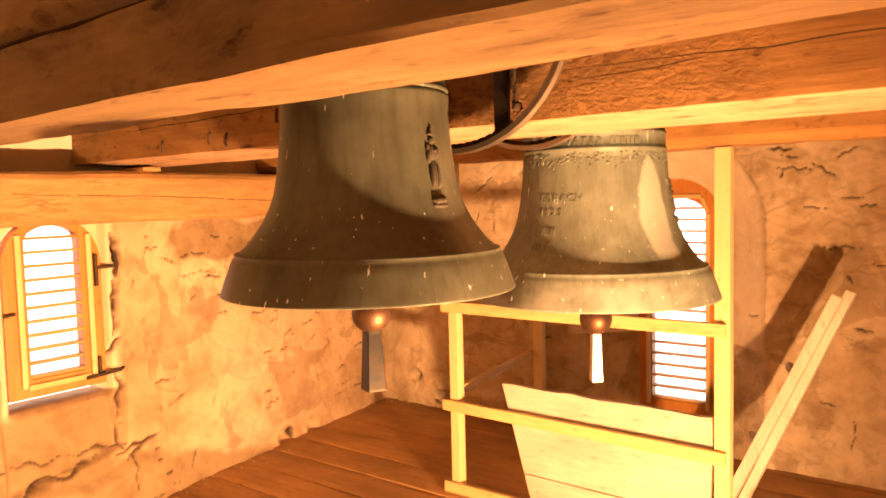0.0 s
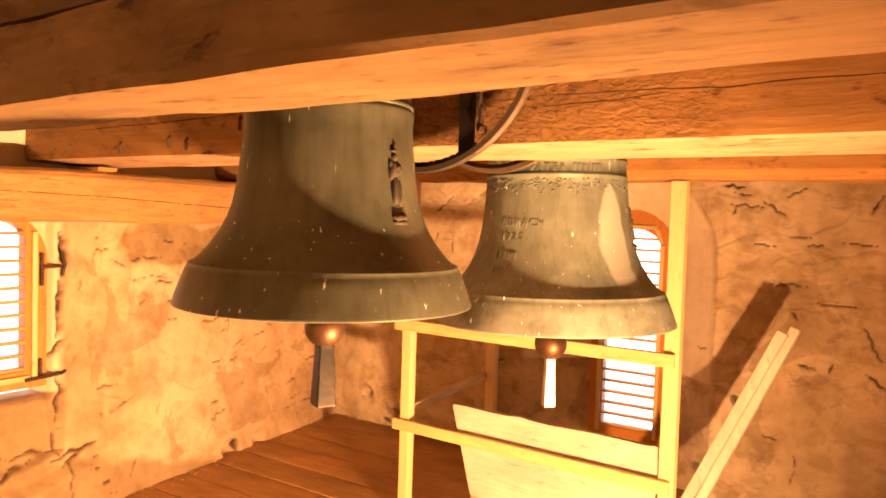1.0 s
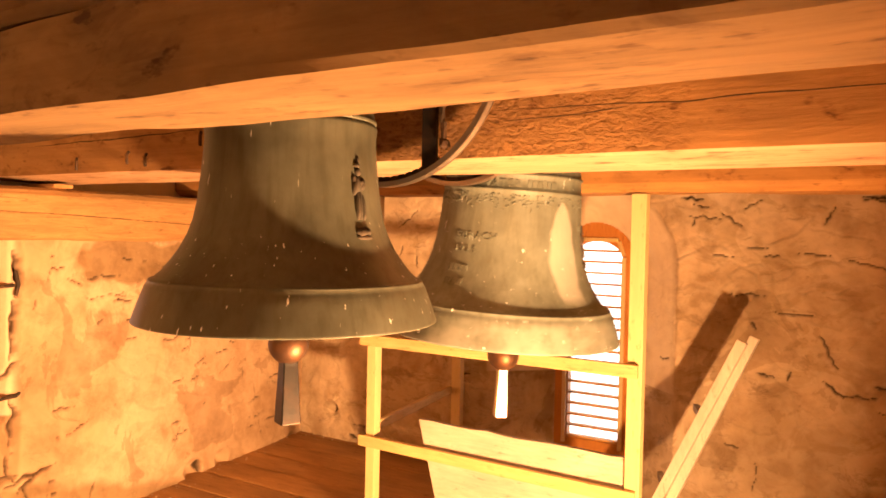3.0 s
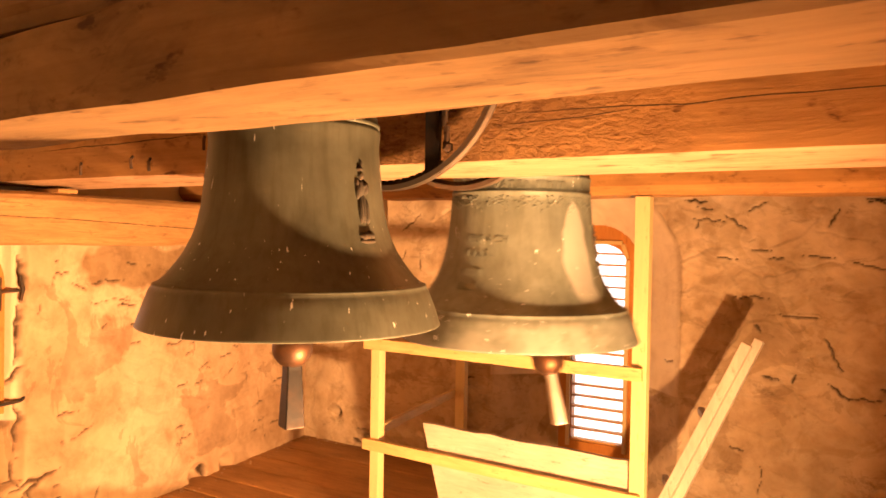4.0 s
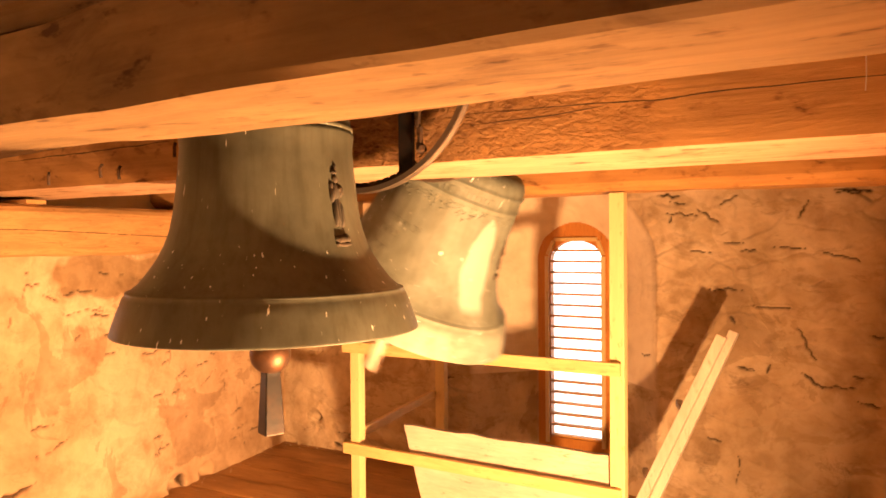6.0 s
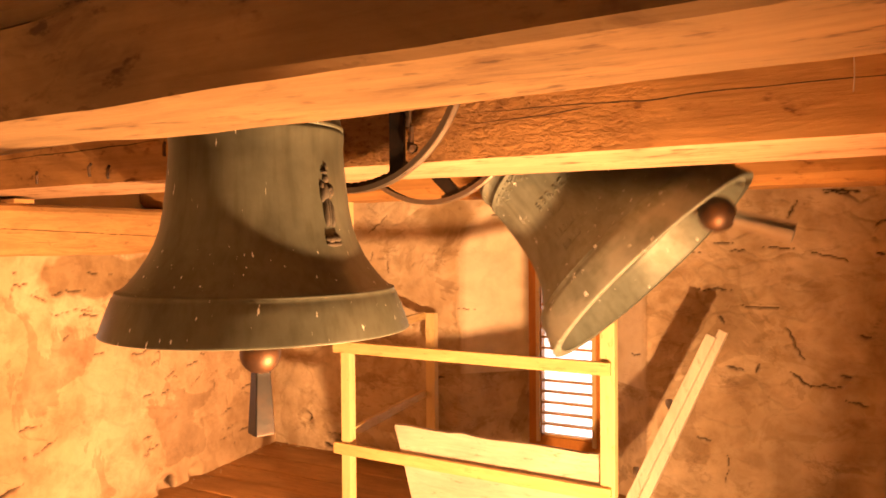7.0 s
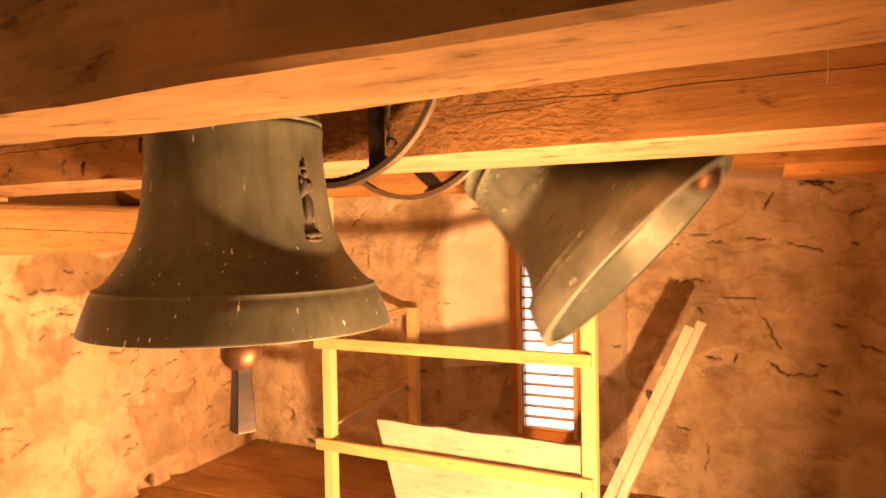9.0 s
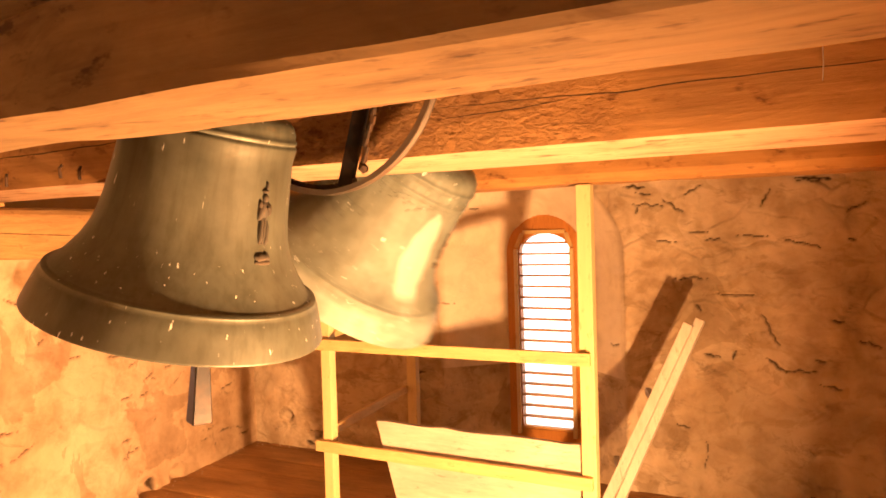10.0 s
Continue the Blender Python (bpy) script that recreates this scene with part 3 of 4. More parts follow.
# underside faces get a paler oak than the rest of this beam
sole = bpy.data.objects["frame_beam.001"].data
sole.materials.append(M_PALER_OAK)
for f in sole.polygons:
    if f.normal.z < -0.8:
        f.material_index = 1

# ---------------------------------------------------------------- guard rail round the stair opening
GY = 3.20
guard = tagged(empty("guard_rail", -1.6, GY, 0), "light pine guard rail with posts and thin rails", "railing")


def g_part(name, a, b, w, h, material, up=(0, 0, 1)):
    bm = bmesh.new()
    o = Vector((-1.6, GY, 0))
    stick(bm, Vector(a) - o, Vector(b) - o, w, h, 0.003, up)
    return part(name, bm, material, guard)


PL, PR, PB = (-2.325, GY), (-0.92, GY), (-2.47, 4.36)
g_part("post", (*PL, 0), (*PL, 1.782), 0.055, 0.055, M_PINE_Z, (0, 1, 0))
g_part("post", (*PR, 0), (*PR, 1.782), 0.065, 0.055, M_PINE_Z, (0, 1, 0))
g_part("post", (*PB, 0), (*PB, 1.08), 0.07, 0.05, M_PINE_Z, (0, 1, 0))
for z0, z1 in ((1.02, 1.015), (0.485, 0.465)):
    g_part("rail", (-2.385, GY - 0.042, z0), (-0.90, GY - 0.042, z1), 0.026, 0.058, M_PINE_X)
g_part("rail", (-2.385, GY - 0.042, 0.035), (-0.90, GY - 0.042, 0.03), 0.026, 0.06, M_PINE_X)
g_part("rail", (-2.365, GY + 0.01, 1.06), (-2.52, 4.34, 1.06), 0.026, 0.05, M_PINE_Y)
g_part("rail", (-2.365, GY + 0.01, 0.53), (-2.52, 4.34, 0.53), 0.026, 0.05, M_PINE_Y)

# tapered hatch lid of two boards behind the rails
lid = tagged(empty("hatch_lid", -1.5, 3.185, 0), "pale tapered boarded hatch lid standing behind the rails", "hatch")


def trap(z0, z1, k0, k1):
    bm = bmesh.new()
    xl = lambda z: -2.036 + 1.5 + 0.195 * (0.63 - z) / 0.63
    xr = lambda z: -0.956 + 1.5 - 0.03 * (0.63 - z) / 0.63
    n = 14
    rows = []
    for z, k in ((z0, k0), (z1, k1)):
        rows.append([(xl(z) + (xr(z) - xl(z)) * i / n, z + k * 0.008 * noise.noise(Vector((i * 0.9, z * 7, 2)))) for i in range(n + 1)])
    for y in (0.0, 0.028):
        for a in rows:
            for x, z in a:
                bm.verts.new((x, y + 0.05 * (z - 0.35), z - (x - 0.0) * 0.015))
    bm.verts.ensure_lookup_table()
    q = n + 1
    idx = lambda s, r, i: bm.verts[s * 2 * q + r * q + i]
    for i in range(n):
        bm.faces.new((idx(0, 0, i), idx(0, 0, i + 1), idx(0, 1, i + 1), idx(0, 1, i)))
        bm.faces.new((idx(1, 0, i + 1), idx(1, 0, i), idx(1, 1, i), idx(1, 1, i + 1)))
        bm.faces.new((idx(0, 1, i), idx(0, 1, i + 1), idx(1, 1, i + 1), idx(1, 1, i)))
        bm.faces.new((idx(0, 0, i + 1), idx(0, 0, i), idx(1, 0, i), idx(1, 0, i + 1)))
    for i in (0, n):
        bm.faces.new((idx(0, 0, i), idx(0, 1, i), idx(1, 1, i), idx(1, 0, i)))
    bmesh.ops.recalc_face_normals(bm, faces=bm.faces)
    return bm


part("board", trap(0.19, 0.628, 0, 1), M_BOARD, lid)
part("board", trap(0.02, 0.184, 0, 0), M_BOARD, lid)

# ---------------------------------------------------------------- louvre windows


def louvre(name, m, half, spring, leaf, slats, label, strips, pitch_in=-3):
    """An arched solid wooden leaf with a low-arched louvred opening. Its own axes: x across, y out of the room, z up.
    leaf: the opening's half width, foot, springing and rise; strips: pale battens nailed on the inside, from point to point."""
    w = empty(name)
    w.matrix_basis = m
    tagged(w, label, "window", kind="structure")
    hi, foot, inner, rise = leaf
    bm = bmesh.new()
    seg = 24
    arc = [(math.cos(math.pi * k / seg), math.sin(math.pi * k / seg)) for k in range(seg + 1)]
    outer_line = [(half, 0.0)] + [(half * c, spring + half * q) for c, q in arc] + [(-half, 0.0)]
    inner_line = [(hi, foot)] + [(hi * c, inner + rise * q) for c, q in arc] + [(-hi, foot)]
    loops = [[bm.verts.new((x, y, z)) for x, z in line] for y in (0.0, 0.065) for line in (outer_line, inner_line)]
    a, b, c, d = loops
    for k in range(len(a)):
        e = (k + 1) % len(a)
        for p, q in ((a, b), (b, d), (d, c), (c, a)):
            bm.faces.new((p[k], p[e], q[e], q[k]))
    bmesh.ops.recalc_face_normals(bm, faces=bm.faces)
    part("frame", bm, M_FRAME, w, "orange-stained arched leaf")
    for (x0, z0), (x1, z1) in strips:
        bm = bmesh.new()
        stick(bm, (x0, -0.008, z0), (x1, -0.008, z1), 0.026, 0.022, 0.003, (0, -1, 0))
        part("casing_strip", bm, M_PINE_Z if x0 == x1 else M_PINE_X, w, "pale nailed strip")
    step = (inner + rise - foot) / slats
    for k in range(slats):
        z = foot + (k + 0.12) * step
        wid = hi if z < inner else hi * math.sqrt(max(0.0, 1 - ((z - inner) / rise) ** 2))
        if wid > 0.03:
            part("slat", boxed((-wid - 0.004, -0.030, -0.007), (wid + 0.004, 0.030, 0.007), 0.0012, pose(0, 0.033, z, pitch_in)), M_SLAT, w)
    return w


louvre_2 = [((-0.205, 0.05), (-0.205, 1.325)), ((0.19, 0.05), (0.19, 1.325)), ((-0.20, 1.335), (-0.155, 1.430)), ((0.19, 1.335), (0.155, 1.430)), ((-0.15, 1.440), (0.15, 1.440))]
w2 = louvre("window_2", pose(-1.665, 4.79, 0.13), 0.275, 1.29, (0.182, 0.085, 1.30, 0.13), 18, "tall arched louvre window, stained frame, daylight behind", louvre_2)
louvre_1 = [((-0.165, 0.05), (-0.165, 0.775)), ((0.170, 0.05), (0.170, 0.765)), ((-0.15, 0.052), (0.15, 0.052))]
w1 = louvre("window_1", pose(-3.655, 1.73, 0.70, 0, 0, 90), 0.236, 0.625, (0.13, 0.085, 0.74, 0.075), 11, "arched louvre window, orange-stained frame, daylight behind", louvre_1)
for pts, rad, nm, lb in (
        ([(0.12, -0.03, 0.045), (0.30, -0.03, 0.055), (0.32, -0.03, 0.07)], 0.009, "latch", "black iron latch hook"),
        ([(0.20, -0.012, 0.05), (0.20, -0.012, 0.14)], 0.010, "latch_plate", "black iron latch plate"),
        ([(-0.38, -0.06, 0.40), (-0.24, -0.02, 0.405), (-0.19, -0.012, 0.41)], 0.007, "latch", "black iron latch hook"),
        ([(0.205, -0.012, 0.50), (0.205, -0.012, 0.66)], 0.010, "hinge_plate", "black iron hinge plate"),
        ([(0.205, -0.012, 0.59), (0.29, -0.03, 0.595)], 0.008, "hinge_pin", "black iron hinge pin"),
        ([(0.295, -0.03, 0.545), (0.305, -0.035, 0.60), (0.292, -0.03, 0.665)], 0.009, "hinge_hook", "black iron hinge hook in the wall")):
    bm = bmesh.new()
    tube(bm, pts, rad)
    part(nm, bm, M_IRON, w1, lb)

# daylight outside the windows
glow, gn, gl, gp = shader("daylight")
gp.inputs["Base Color"].default_value = (0.8, 0.85, 0.9, 1)
gp.inputs["Emission Color"].default_value = (0.93, 0.96, 1.0, 1)
gp.inputs["Emission Strength"].default_value = 2.2
tagged(finish(boxed((-1.99, 4.93, 0.05), (-1.34, 4.94, 1.80)), "backdrop_1", glow), "bright hazy daylight outside the louvres", "backdrop", kind="structure")
tagged(finish(boxed((-3.83, 1.44, 0.60), (-3.82, 2.02, 1.56)), "backdrop_2", glow), "bright hazy daylight outside the louvres", "backdrop", kind="structure")

# ---------------------------------------------------------------- leaning plank
plank = tagged(empty("leaning_plank", -1.13, 4.1, 0.0), "weathered timber batten leaning on the back wall", "plank")
a, b = Vector((-1.075, 3.72, 0.0)), Vector((-0.60, 3.92, 1.085))
o = Vector((-1.13, 4.1, 0.0))
bm = bmesh.new()
stick(bm, a - o, b - o, 0.050, 0.05, 0.004, (0, -1, 0.2))
part("batten", bm, M_PLANK, plank)
bm = bmesh.new()
stick(bm, a - o + Vector((0.062, 0.055, -0.0)), b - o + Vector((0.050, 0.05, 0.02)), 0.045, 0.05, 0.004, (0, -1, 0.2))
part("batten", bm, M_PLANK, plank)

for k, t in enumerate((0.28, 0.62)):
    q = a + (b - a) * t - o
    bm = bmesh.new()
    stick(bm, q + Vector((0.02, 0.03, 0)), q + Vector((-0.06, 0.20, 0.03)), 0.03, 0.035, 0.003)
    part("cleat", bm, M_PLANK, plank)

# ---------------------------------------------------------------- bells
PROFILE = [(0.994, 0.0), (0.999, 0.003), (1.0, 0.006), (0.996, 0.018), (0.972, 0.09), (0.943, 0.17), (0.918, 0.235), (0.900, 0.257), (0.902, 0.263), (0.899, 0.274), (0.868, 0.280), (0.860, 0.290), (0.850, 0.299),
           (0.82, 0.325), (0.765, 0.40), (0.715, 0.48), (0.675, 0.57), (0.645, 0.66), (0.62, 0.78), (0.602, 0.92), (0.588, 1.06), (0.577, 1.19),
           (0.585, 1.195), (0.585, 1.212), (0.576, 1.217), (0.571, 1.315), (0.581, 1.32), (0.581, 1.34), (0.57, 1.345),
           (0.565, 1.38), (0.545, 1.43), (0.50, 1.47), (0.40, 1.50), (0.25, 1.515), (0.0, 1.52)]


def girth(R, h):
    """The smaller bell has a slimmer waist; h in rim radii above the rim."""
    return 1.0 - 0.024 * min(1.0, max(0.0, (h - 0.32) / 0.3)) if R < 0.45 else 1.0


def surface(R, h):
    """The bell's outer radius at height h above the rim, both in metres."""
    for (r0, z0), (r1, z1) in zip(PROFILE, PROFILE[1:]):
        if z0 <= h / R <= z1:
            return R * girth(R, h / R) * (r0 + (r1 - r0) * (h / R - z0) / max(1e-6, z1 - z0))
    return R * 0.57


def wrapped(me, R, rim, h, angle, x0):
    for v in me.vertices:
        hh = h + v.co.y
        r = surface(R, hh) + v.co.z
        a = radians(angle) + (x0 + v.co.x) / max(0.05, surface(R, h))
        v.co = (r * math.cos(a), r * math.sin(a), rim + hh)


def lettering(bell, text, size, R, rim, h, angle, material, depth=0.003):
    """Raised writing wrapped on the bell, centred at the angle (degrees from +x); each letter a part."""
    pitch = size * 0.74
    for k, ch in enumerate(text):
        if ch == " ":
            continue
        cu = bpy.data.curves.new("letter", "FONT")
        cu.body, cu.size, cu.extrude, cu.align_x, cu.resolution_u = ch, size, depth, "CENTER", 2
        ob = new("letter", cu)
        me = bpy.data.meshes.new_from_object(ob.evaluated_get(bpy.context.evaluated_depsgraph_get()))
        bpy.data.objects.remove(ob)
        wrapped(me, R, rim, h, angle, (k - (len(text) - 1) / 2) * pitch)
        me.materials.append(material)
        out = new("letter", me)
        out.parent = bell


def bars(bell, width, hgt, R, rim, h, angle, seed, material, depth=0.003):
    """Unreadable raised writing as short blocks."""
    rnd = random.Random(seed)
    x = -width / 2
    while x < width / 2:
        w = hgt * rnd.uniform(0.35, 0.8)
        ob = part("writing_bar", boxed((0, 0, -depth), (w, hgt * rnd.uniform(0.8, 1.0), depth)), material, bell)
        wrapped(ob.data, R, rim, h, angle, x)
        x += w + hgt * 0.18


def frieze(bell, R, rim, h, material):
    """A cast garland hanging below the shoulder band, in small leaves."""
    rnd = random.Random(9)
    bm = bmesh.new()
    for k in range(700):
        a = rnd.uniform(0, 360)
        swag = abs(((a / 24.0) % 1.0) - 0.5) * 2
        drop = rnd.uniform(0.0, 0.030 + 0.050 * swag ** 2)
        s = rnd.uniform(0.002, 0.0045)
        vs = bmesh.ops.create_icosphere(bm, subdivisions=1, radius=s)["verts"]
        t = rnd.uniform(0, 3)
        for v in vs:
            x, z = v.co.x * 1.7, v.co.z
            x, z = x * math.cos(t) - z * math.sin(t), x * math.sin(t) + z * math.cos(t)
            hh = h - drop + z
            r = surface(R, hh) + v.co.y * 0.6
            q = radians(a) + x / surface(R, h)
            v.co = Vector((r * math.cos(q), r * math.sin(q), rim + hh))
    return tagged(part("frieze", bm, material, bell, "cast leaf garland", smooth=True), kind="stuff")


def profile(ring):
    """The bell's outline with the lower shoulder ring moved to the given height."""
    return [(r, h + ring if 1.19 < h < 1.22 else h) for r, h in PROFILE]


def make_bell(name, x, y, pivot, rim_z, R, wheel_y, wheel_r, wheel_x, clap, label, bronze_mat, ring, tail_mat, tail):
    bell = tagged(empty(name, x, y, pivot), label, "bell", "bells in the frame")
    rim = rim_z - pivot
    outer = [(r * R * girth(R, h), h * R + rim) for r, h in profile(ring)]
    inner = [(max(0.0, r * R * girth(R, h) - R * (0.075 if h < 0.35 else 0.05)), h * R + rim - (0.03 * R if h > 1.3 else 0)) for r, h in PROFILE]
    inner[0] = (R * 0.945, rim + 0.014)
    rows = outer[::-1][1:] + inner
    rows = [(max(r, 0.002), z) for r, z in rows]
    fine = []
    for p, q in zip(rows, rows[1:]):
        fine.append(p)
        if abs(p[1] - q[1]) > 0.03:
            fine.append(((p[0] + q[0]) / 2, (p[1] + q[1]) / 2))
    fine.append(rows[-1])
    bm = lathe(fine, 96)
    bmesh.ops.recalc_face_normals(bm, faces=bm.faces)
    body = part("body", bm, bronze_mat, bell, smooth=True)
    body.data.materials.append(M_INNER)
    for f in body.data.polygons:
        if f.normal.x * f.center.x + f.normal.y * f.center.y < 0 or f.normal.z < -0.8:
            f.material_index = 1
    top = rim + 1.5 * R
    # cannons on the crown, iron straps, wooden headstock with gudgeons
    for k in range(4):
        bm = bmesh.new()
        c, s = math.cos(k * math.pi / 2 + 0.785), math.sin(k * math.pi / 2 + 0.785)
        tube(bm, [(c * 0.10, s * 0.10, top - 0.01), (c * 0.13, s * 0.13, top + 0.05), (c * 0.08, s * 0.08, top + 0.10), (c * 0.02, s * 0.02, top + 0.11)], 0.02, 8)
        part("cannon", bm, M_BRONZE, bell, smooth=True)
    part("headstock", boxed((-0.09, -0.30, top + 0.11), (0.09, 0.30, top + 0.33), 0.012), M_OAK_Y, bell, "squared oak headstock")
    for sy in (-0.12, 0.12):
        part("strap", boxed((-0.097, sy - 0.02, top + 0.03), (0.097, sy + 0.02, top + 0.337), 0.003), M_IRON, bell, "flat iron strap")
    for sy in (-1, 1):
        bm = bmesh.new()
        tube(bm, [(0, sy * 0.30, 0), (0, sy * 0.42, 0)], 0.022, 12)
        part("gudgeon", bm, M_IRON, bell)
    # ringing wheel
    wx, wy = wheel_x - x, wheel_y - y
    bm = bmesh.new()
    seg = 72
    sec = [(-0.018, -0.017), (-0.002, -0.017), (-0.002, -0.011), (-0.012, -0.004), (-0.012, 0.004), (-0.002, 0.011), (-0.002, 0.017), (-0.018, 0.017)]
    rings = []
    for k in range(seg):
        a = 6.283185 * k / seg
        rings.append([bm.verts.new((wx + (wheel_r + dr) * math.cos(a), wy + dy, (wheel_r + dr) * math.sin(a))) for dr, dy in sec])
    for k in range(seg):
        p, q = rings[k], rings[(k + 1) % seg]
        for j in range(len(sec)):
            bm.faces.new((p[j], p[(j + 1) % len(sec)], q[(j + 1) % len(sec)], q[j]))
    bmesh.ops.recalc_face_normals(bm, faces=bm.faces)
    wheel = part("wheel", bm, M_STEEL, bell, "grooved iron ringing wheel")
    for dx in (-0.165, 0.165):
        hh = math.sqrt((wheel_r - 0.016) ** 2 - dx * dx)
        part("stay", boxed((wx + dx - 0.024, wy - 0.008, -hh), (wx + dx + 0.024, wy + 0.008, hh), 0.002), M_TAIL, wheel, "flat grey iron stay")
    part("cross_stay", boxed((wx - wheel_r + 0.018, wy - 0.006, -0.03), (wx + wheel_r - 0.018, wy + 0.006, 0.03), 0.002), M_TAIL, wheel)
    bm = bmesh.new()
    for k in range(13):
        box(bm, (-0.008, -0.006, -0.013), (0.008, 0.006, 0.013), 0.003, pose(wx + 0.215 + 0.012 * math.sin(k * 1.3) * 0.4, wy - 0.012, -0.27 + 0.023 * k, 0, 0, 90 * (k % 2)))
    bmesh.ops.create_icosphere(bm, subdivisions=1, radius=0.017, matrix=pose(wx + 0.222, wy - 0.01, -0.275))
    part("chain", bm, M_IRON, wheel, "short black iron chain")
    bm = bmesh.new()
    for k in range(34):
        a = math.pi * 1.5 - 0.62 + k * 0.035
        box(bm, (-0.009, -0.007, -0.004), (0.009, 0.007, 0.006 + 0.004 * (k % 2)), 0, pose(wx + (wheel_r - 0.024) * math.cos(a), wy, (wheel_r - 0.024) * math.sin(a), 0, -math.degrees(a) - 90))
    part("toothed_belt", bm, M_IRON, wheel, "black toothed belt in the groove")
    # clapper: round ball and a flaring squared tail
    ball_z, ball_r, tip_z, hang = clap
    c = empty("clapper", 0, 0, hang - pivot)
    c.parent = bell
    bz, tz = ball_z - hang, tip_z - hang
    bm = lathe([(0.016, 0.03), (0.016, bz + ball_r * 0.8)], 12)
    part("rod", bm, M_IRON, c, smooth=True)
    pts = [(max(0.003, ball_r * math.sin(math.pi * k / 14)), bz + ball_r * math.cos(math.pi * k / 14)) for k in range(15)]
    part("ball", lathe(pts, 32), M_COPPER, c, "worn coppery striking ball", smooth=True)
    t0 = bz - ball_r * 0.8
    bm = bmesh.new()
    rows = []
    for w, z in ((tail[0], t0), (tail[0], t0 - 0.015), (tail[1], tz + 0.004), (tail[1] - 0.02, tz)):
        h, e = ball_r * w, ball_r * 0.06
        rows.append([bm.verts.new((a, b, z)) for a, b in ((h, e - h), (h, h - e), (h - e, h), (e - h, h), (-h, h - e), (-h, e - h), (e - h, -h), (h - e, -h))])
    for p, q in zip(rows, rows[1:]):
        for k in range(8):
            bm.faces.new((p[k], p[(k + 1) % 8], q[(k + 1) % 8], q[k]))
    bm.faces.new(rows[0])
    bm.faces.new(rows[-1][::-1])
    bmesh.ops.rotate(bm, verts=bm.verts, matrix=Matrix.Rotation(radians(tail[2]), 3, "Z"))
    bmesh.ops.recalc_face_normals(bm, faces=bm.faces)
    part("tail", bm, tail_mat, c, "squared flaring iron tail")
    return bell, c, rim


B1 = dict(x=-1.386, y=1.511, pivot=2.13, rim_z=1.356, R=0.40)
B2 = dict(x=-1.27, y=2.695, pivot=2.13, rim_z=1.199, R=0.47)
bell_1, clapper_1, rim_1 = make_bell("church_bell", B1["x"], B1["y"], B1["pivot"], B1["rim_z"], B1["R"], 1.86, 0.40, -1.33,
                                     (1.287, 0.055, 1.071, 1.78), "weathered grey-green bronze bell with a dark figure relief", M_BRONZE, 0.085, M_TAIL, (0.38, 0.51, -25))
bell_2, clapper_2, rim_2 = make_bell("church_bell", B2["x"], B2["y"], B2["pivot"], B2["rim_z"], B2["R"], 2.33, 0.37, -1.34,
                                     (1.106, 0.064, 0.855, 1.70), "pale grey-green bronze bell with lime runs, a painted bright patch and raised lettering", M_BRONZE_2, 0.0, M_TAIL_2, (0.29, 0.37, -50))

# cast relief of a standing figure, as a plain worked shape of robe, arms, head and plinth
PLINTH = ((0, 0.004, 0.024, 0.007, 0.009), (-0.004, 0.016, 0.020, 0.010, 0.012), (0.010, 0.018, 0.008, 0.011, 0.014), (-0.013, 0.015, 0.007, 0.010, 0.013))
FIGURE = ((-0.009, 0.078, 0.005, 0.036, 0.014), (0.000, 0.080, 0.004, 0.038, 0.012), (0.009, 0.074, 0.005, 0.033, 0.014), (0.002, 0.085, 0.013, 0.038, 0.008),
          (0, 0.126, 0.014, 0.024, 0.011), (-0.013, 0.120, 0.006, 0.021, 0.014), (0.013, 0.128, 0.006, 0.017, 0.014), (0.004, 0.132, 0.006, 0.008, 0.017), (-0.014, 0.138, 0.005, 0.014, 0.010),
          (0, 0.156, 0.008, 0.012, 0.013), (-0.002, 0.171, 0.009, 0.006, 0.012), (0.002, 0.184, 0.003, 0.011, 0.009))


def relief(bell, R, rim, h0, size, angle):
    for nm, blobs, lb in (("relief", FIGURE, "small dark cast relief figure"), ("plinth", PLINTH, "small dark cast plinth")):
        bm = bmesh.new()
        for x, z, rx, rz, ry in blobs:
            for v in bmesh.ops.create_icosphere(bm, subdivisions=2, radius=1.0)["verts"]:
                k = 1 + 0.18 * noise.noise(v.co * 2.2 + Vector((x * 90, z * 60, 0)))
                hh = h0 + size * (z + v.co.z * rz * k)
                r = surface(R, hh) + size * v.co.y * ry * k
                q = radians(angle) + size * (x + v.co.x * rx * k) / surface(R, h0 + 0.1)
                v.co = Vector((r * math.cos(q), r * math.sin(q), rim + hh))
        part(nm, bm, M_RELIEF, bell, lb, smooth=True)


relief(bell_1, 0.40, rim_1, 0.222, 1.08, -4)
lettering(bell_2, "EBRACH", 0.040, 0.47, rim_2, 0.375, -90, M_BRONZE_2)
lettering(bell_2, "1925.", 0.036, 0.47, rim_2, 0.325, -94, M_BRONZE_2)
lettering(bell_2, "DEM VATER", 0.038, 0.47, rim_2, 0.578, -84, M_BRONZE_2, 0.0035)
bars(bell_2, 0.12, 0.028, 0.47, rim_2, 0.58, -40, 3, M_BRONZE_2)
bars(bell_2, 0.10, 0.026, 0.47, rim_2, 0.255, -100, 5, M_BRONZE_2)
bars(bell_2, 0.08, 0.026, 0.47, rim_2, 0.205, -100, 8, M_BRONZE_2)
bars(bell_2, 0.03, 0.022, 0.47, rim_2, 0.43, 6, 12, M_BRONZE_2)
frieze(bell_2, 0.47, rim_2, 0.550, M_BRONZE_2)
relief(bell_2, 0.47, rim_2, 0.29, 0.85, 12)

# ---------------------------------------------------------------- small things
M_STONE = plaster("rubble_stone")


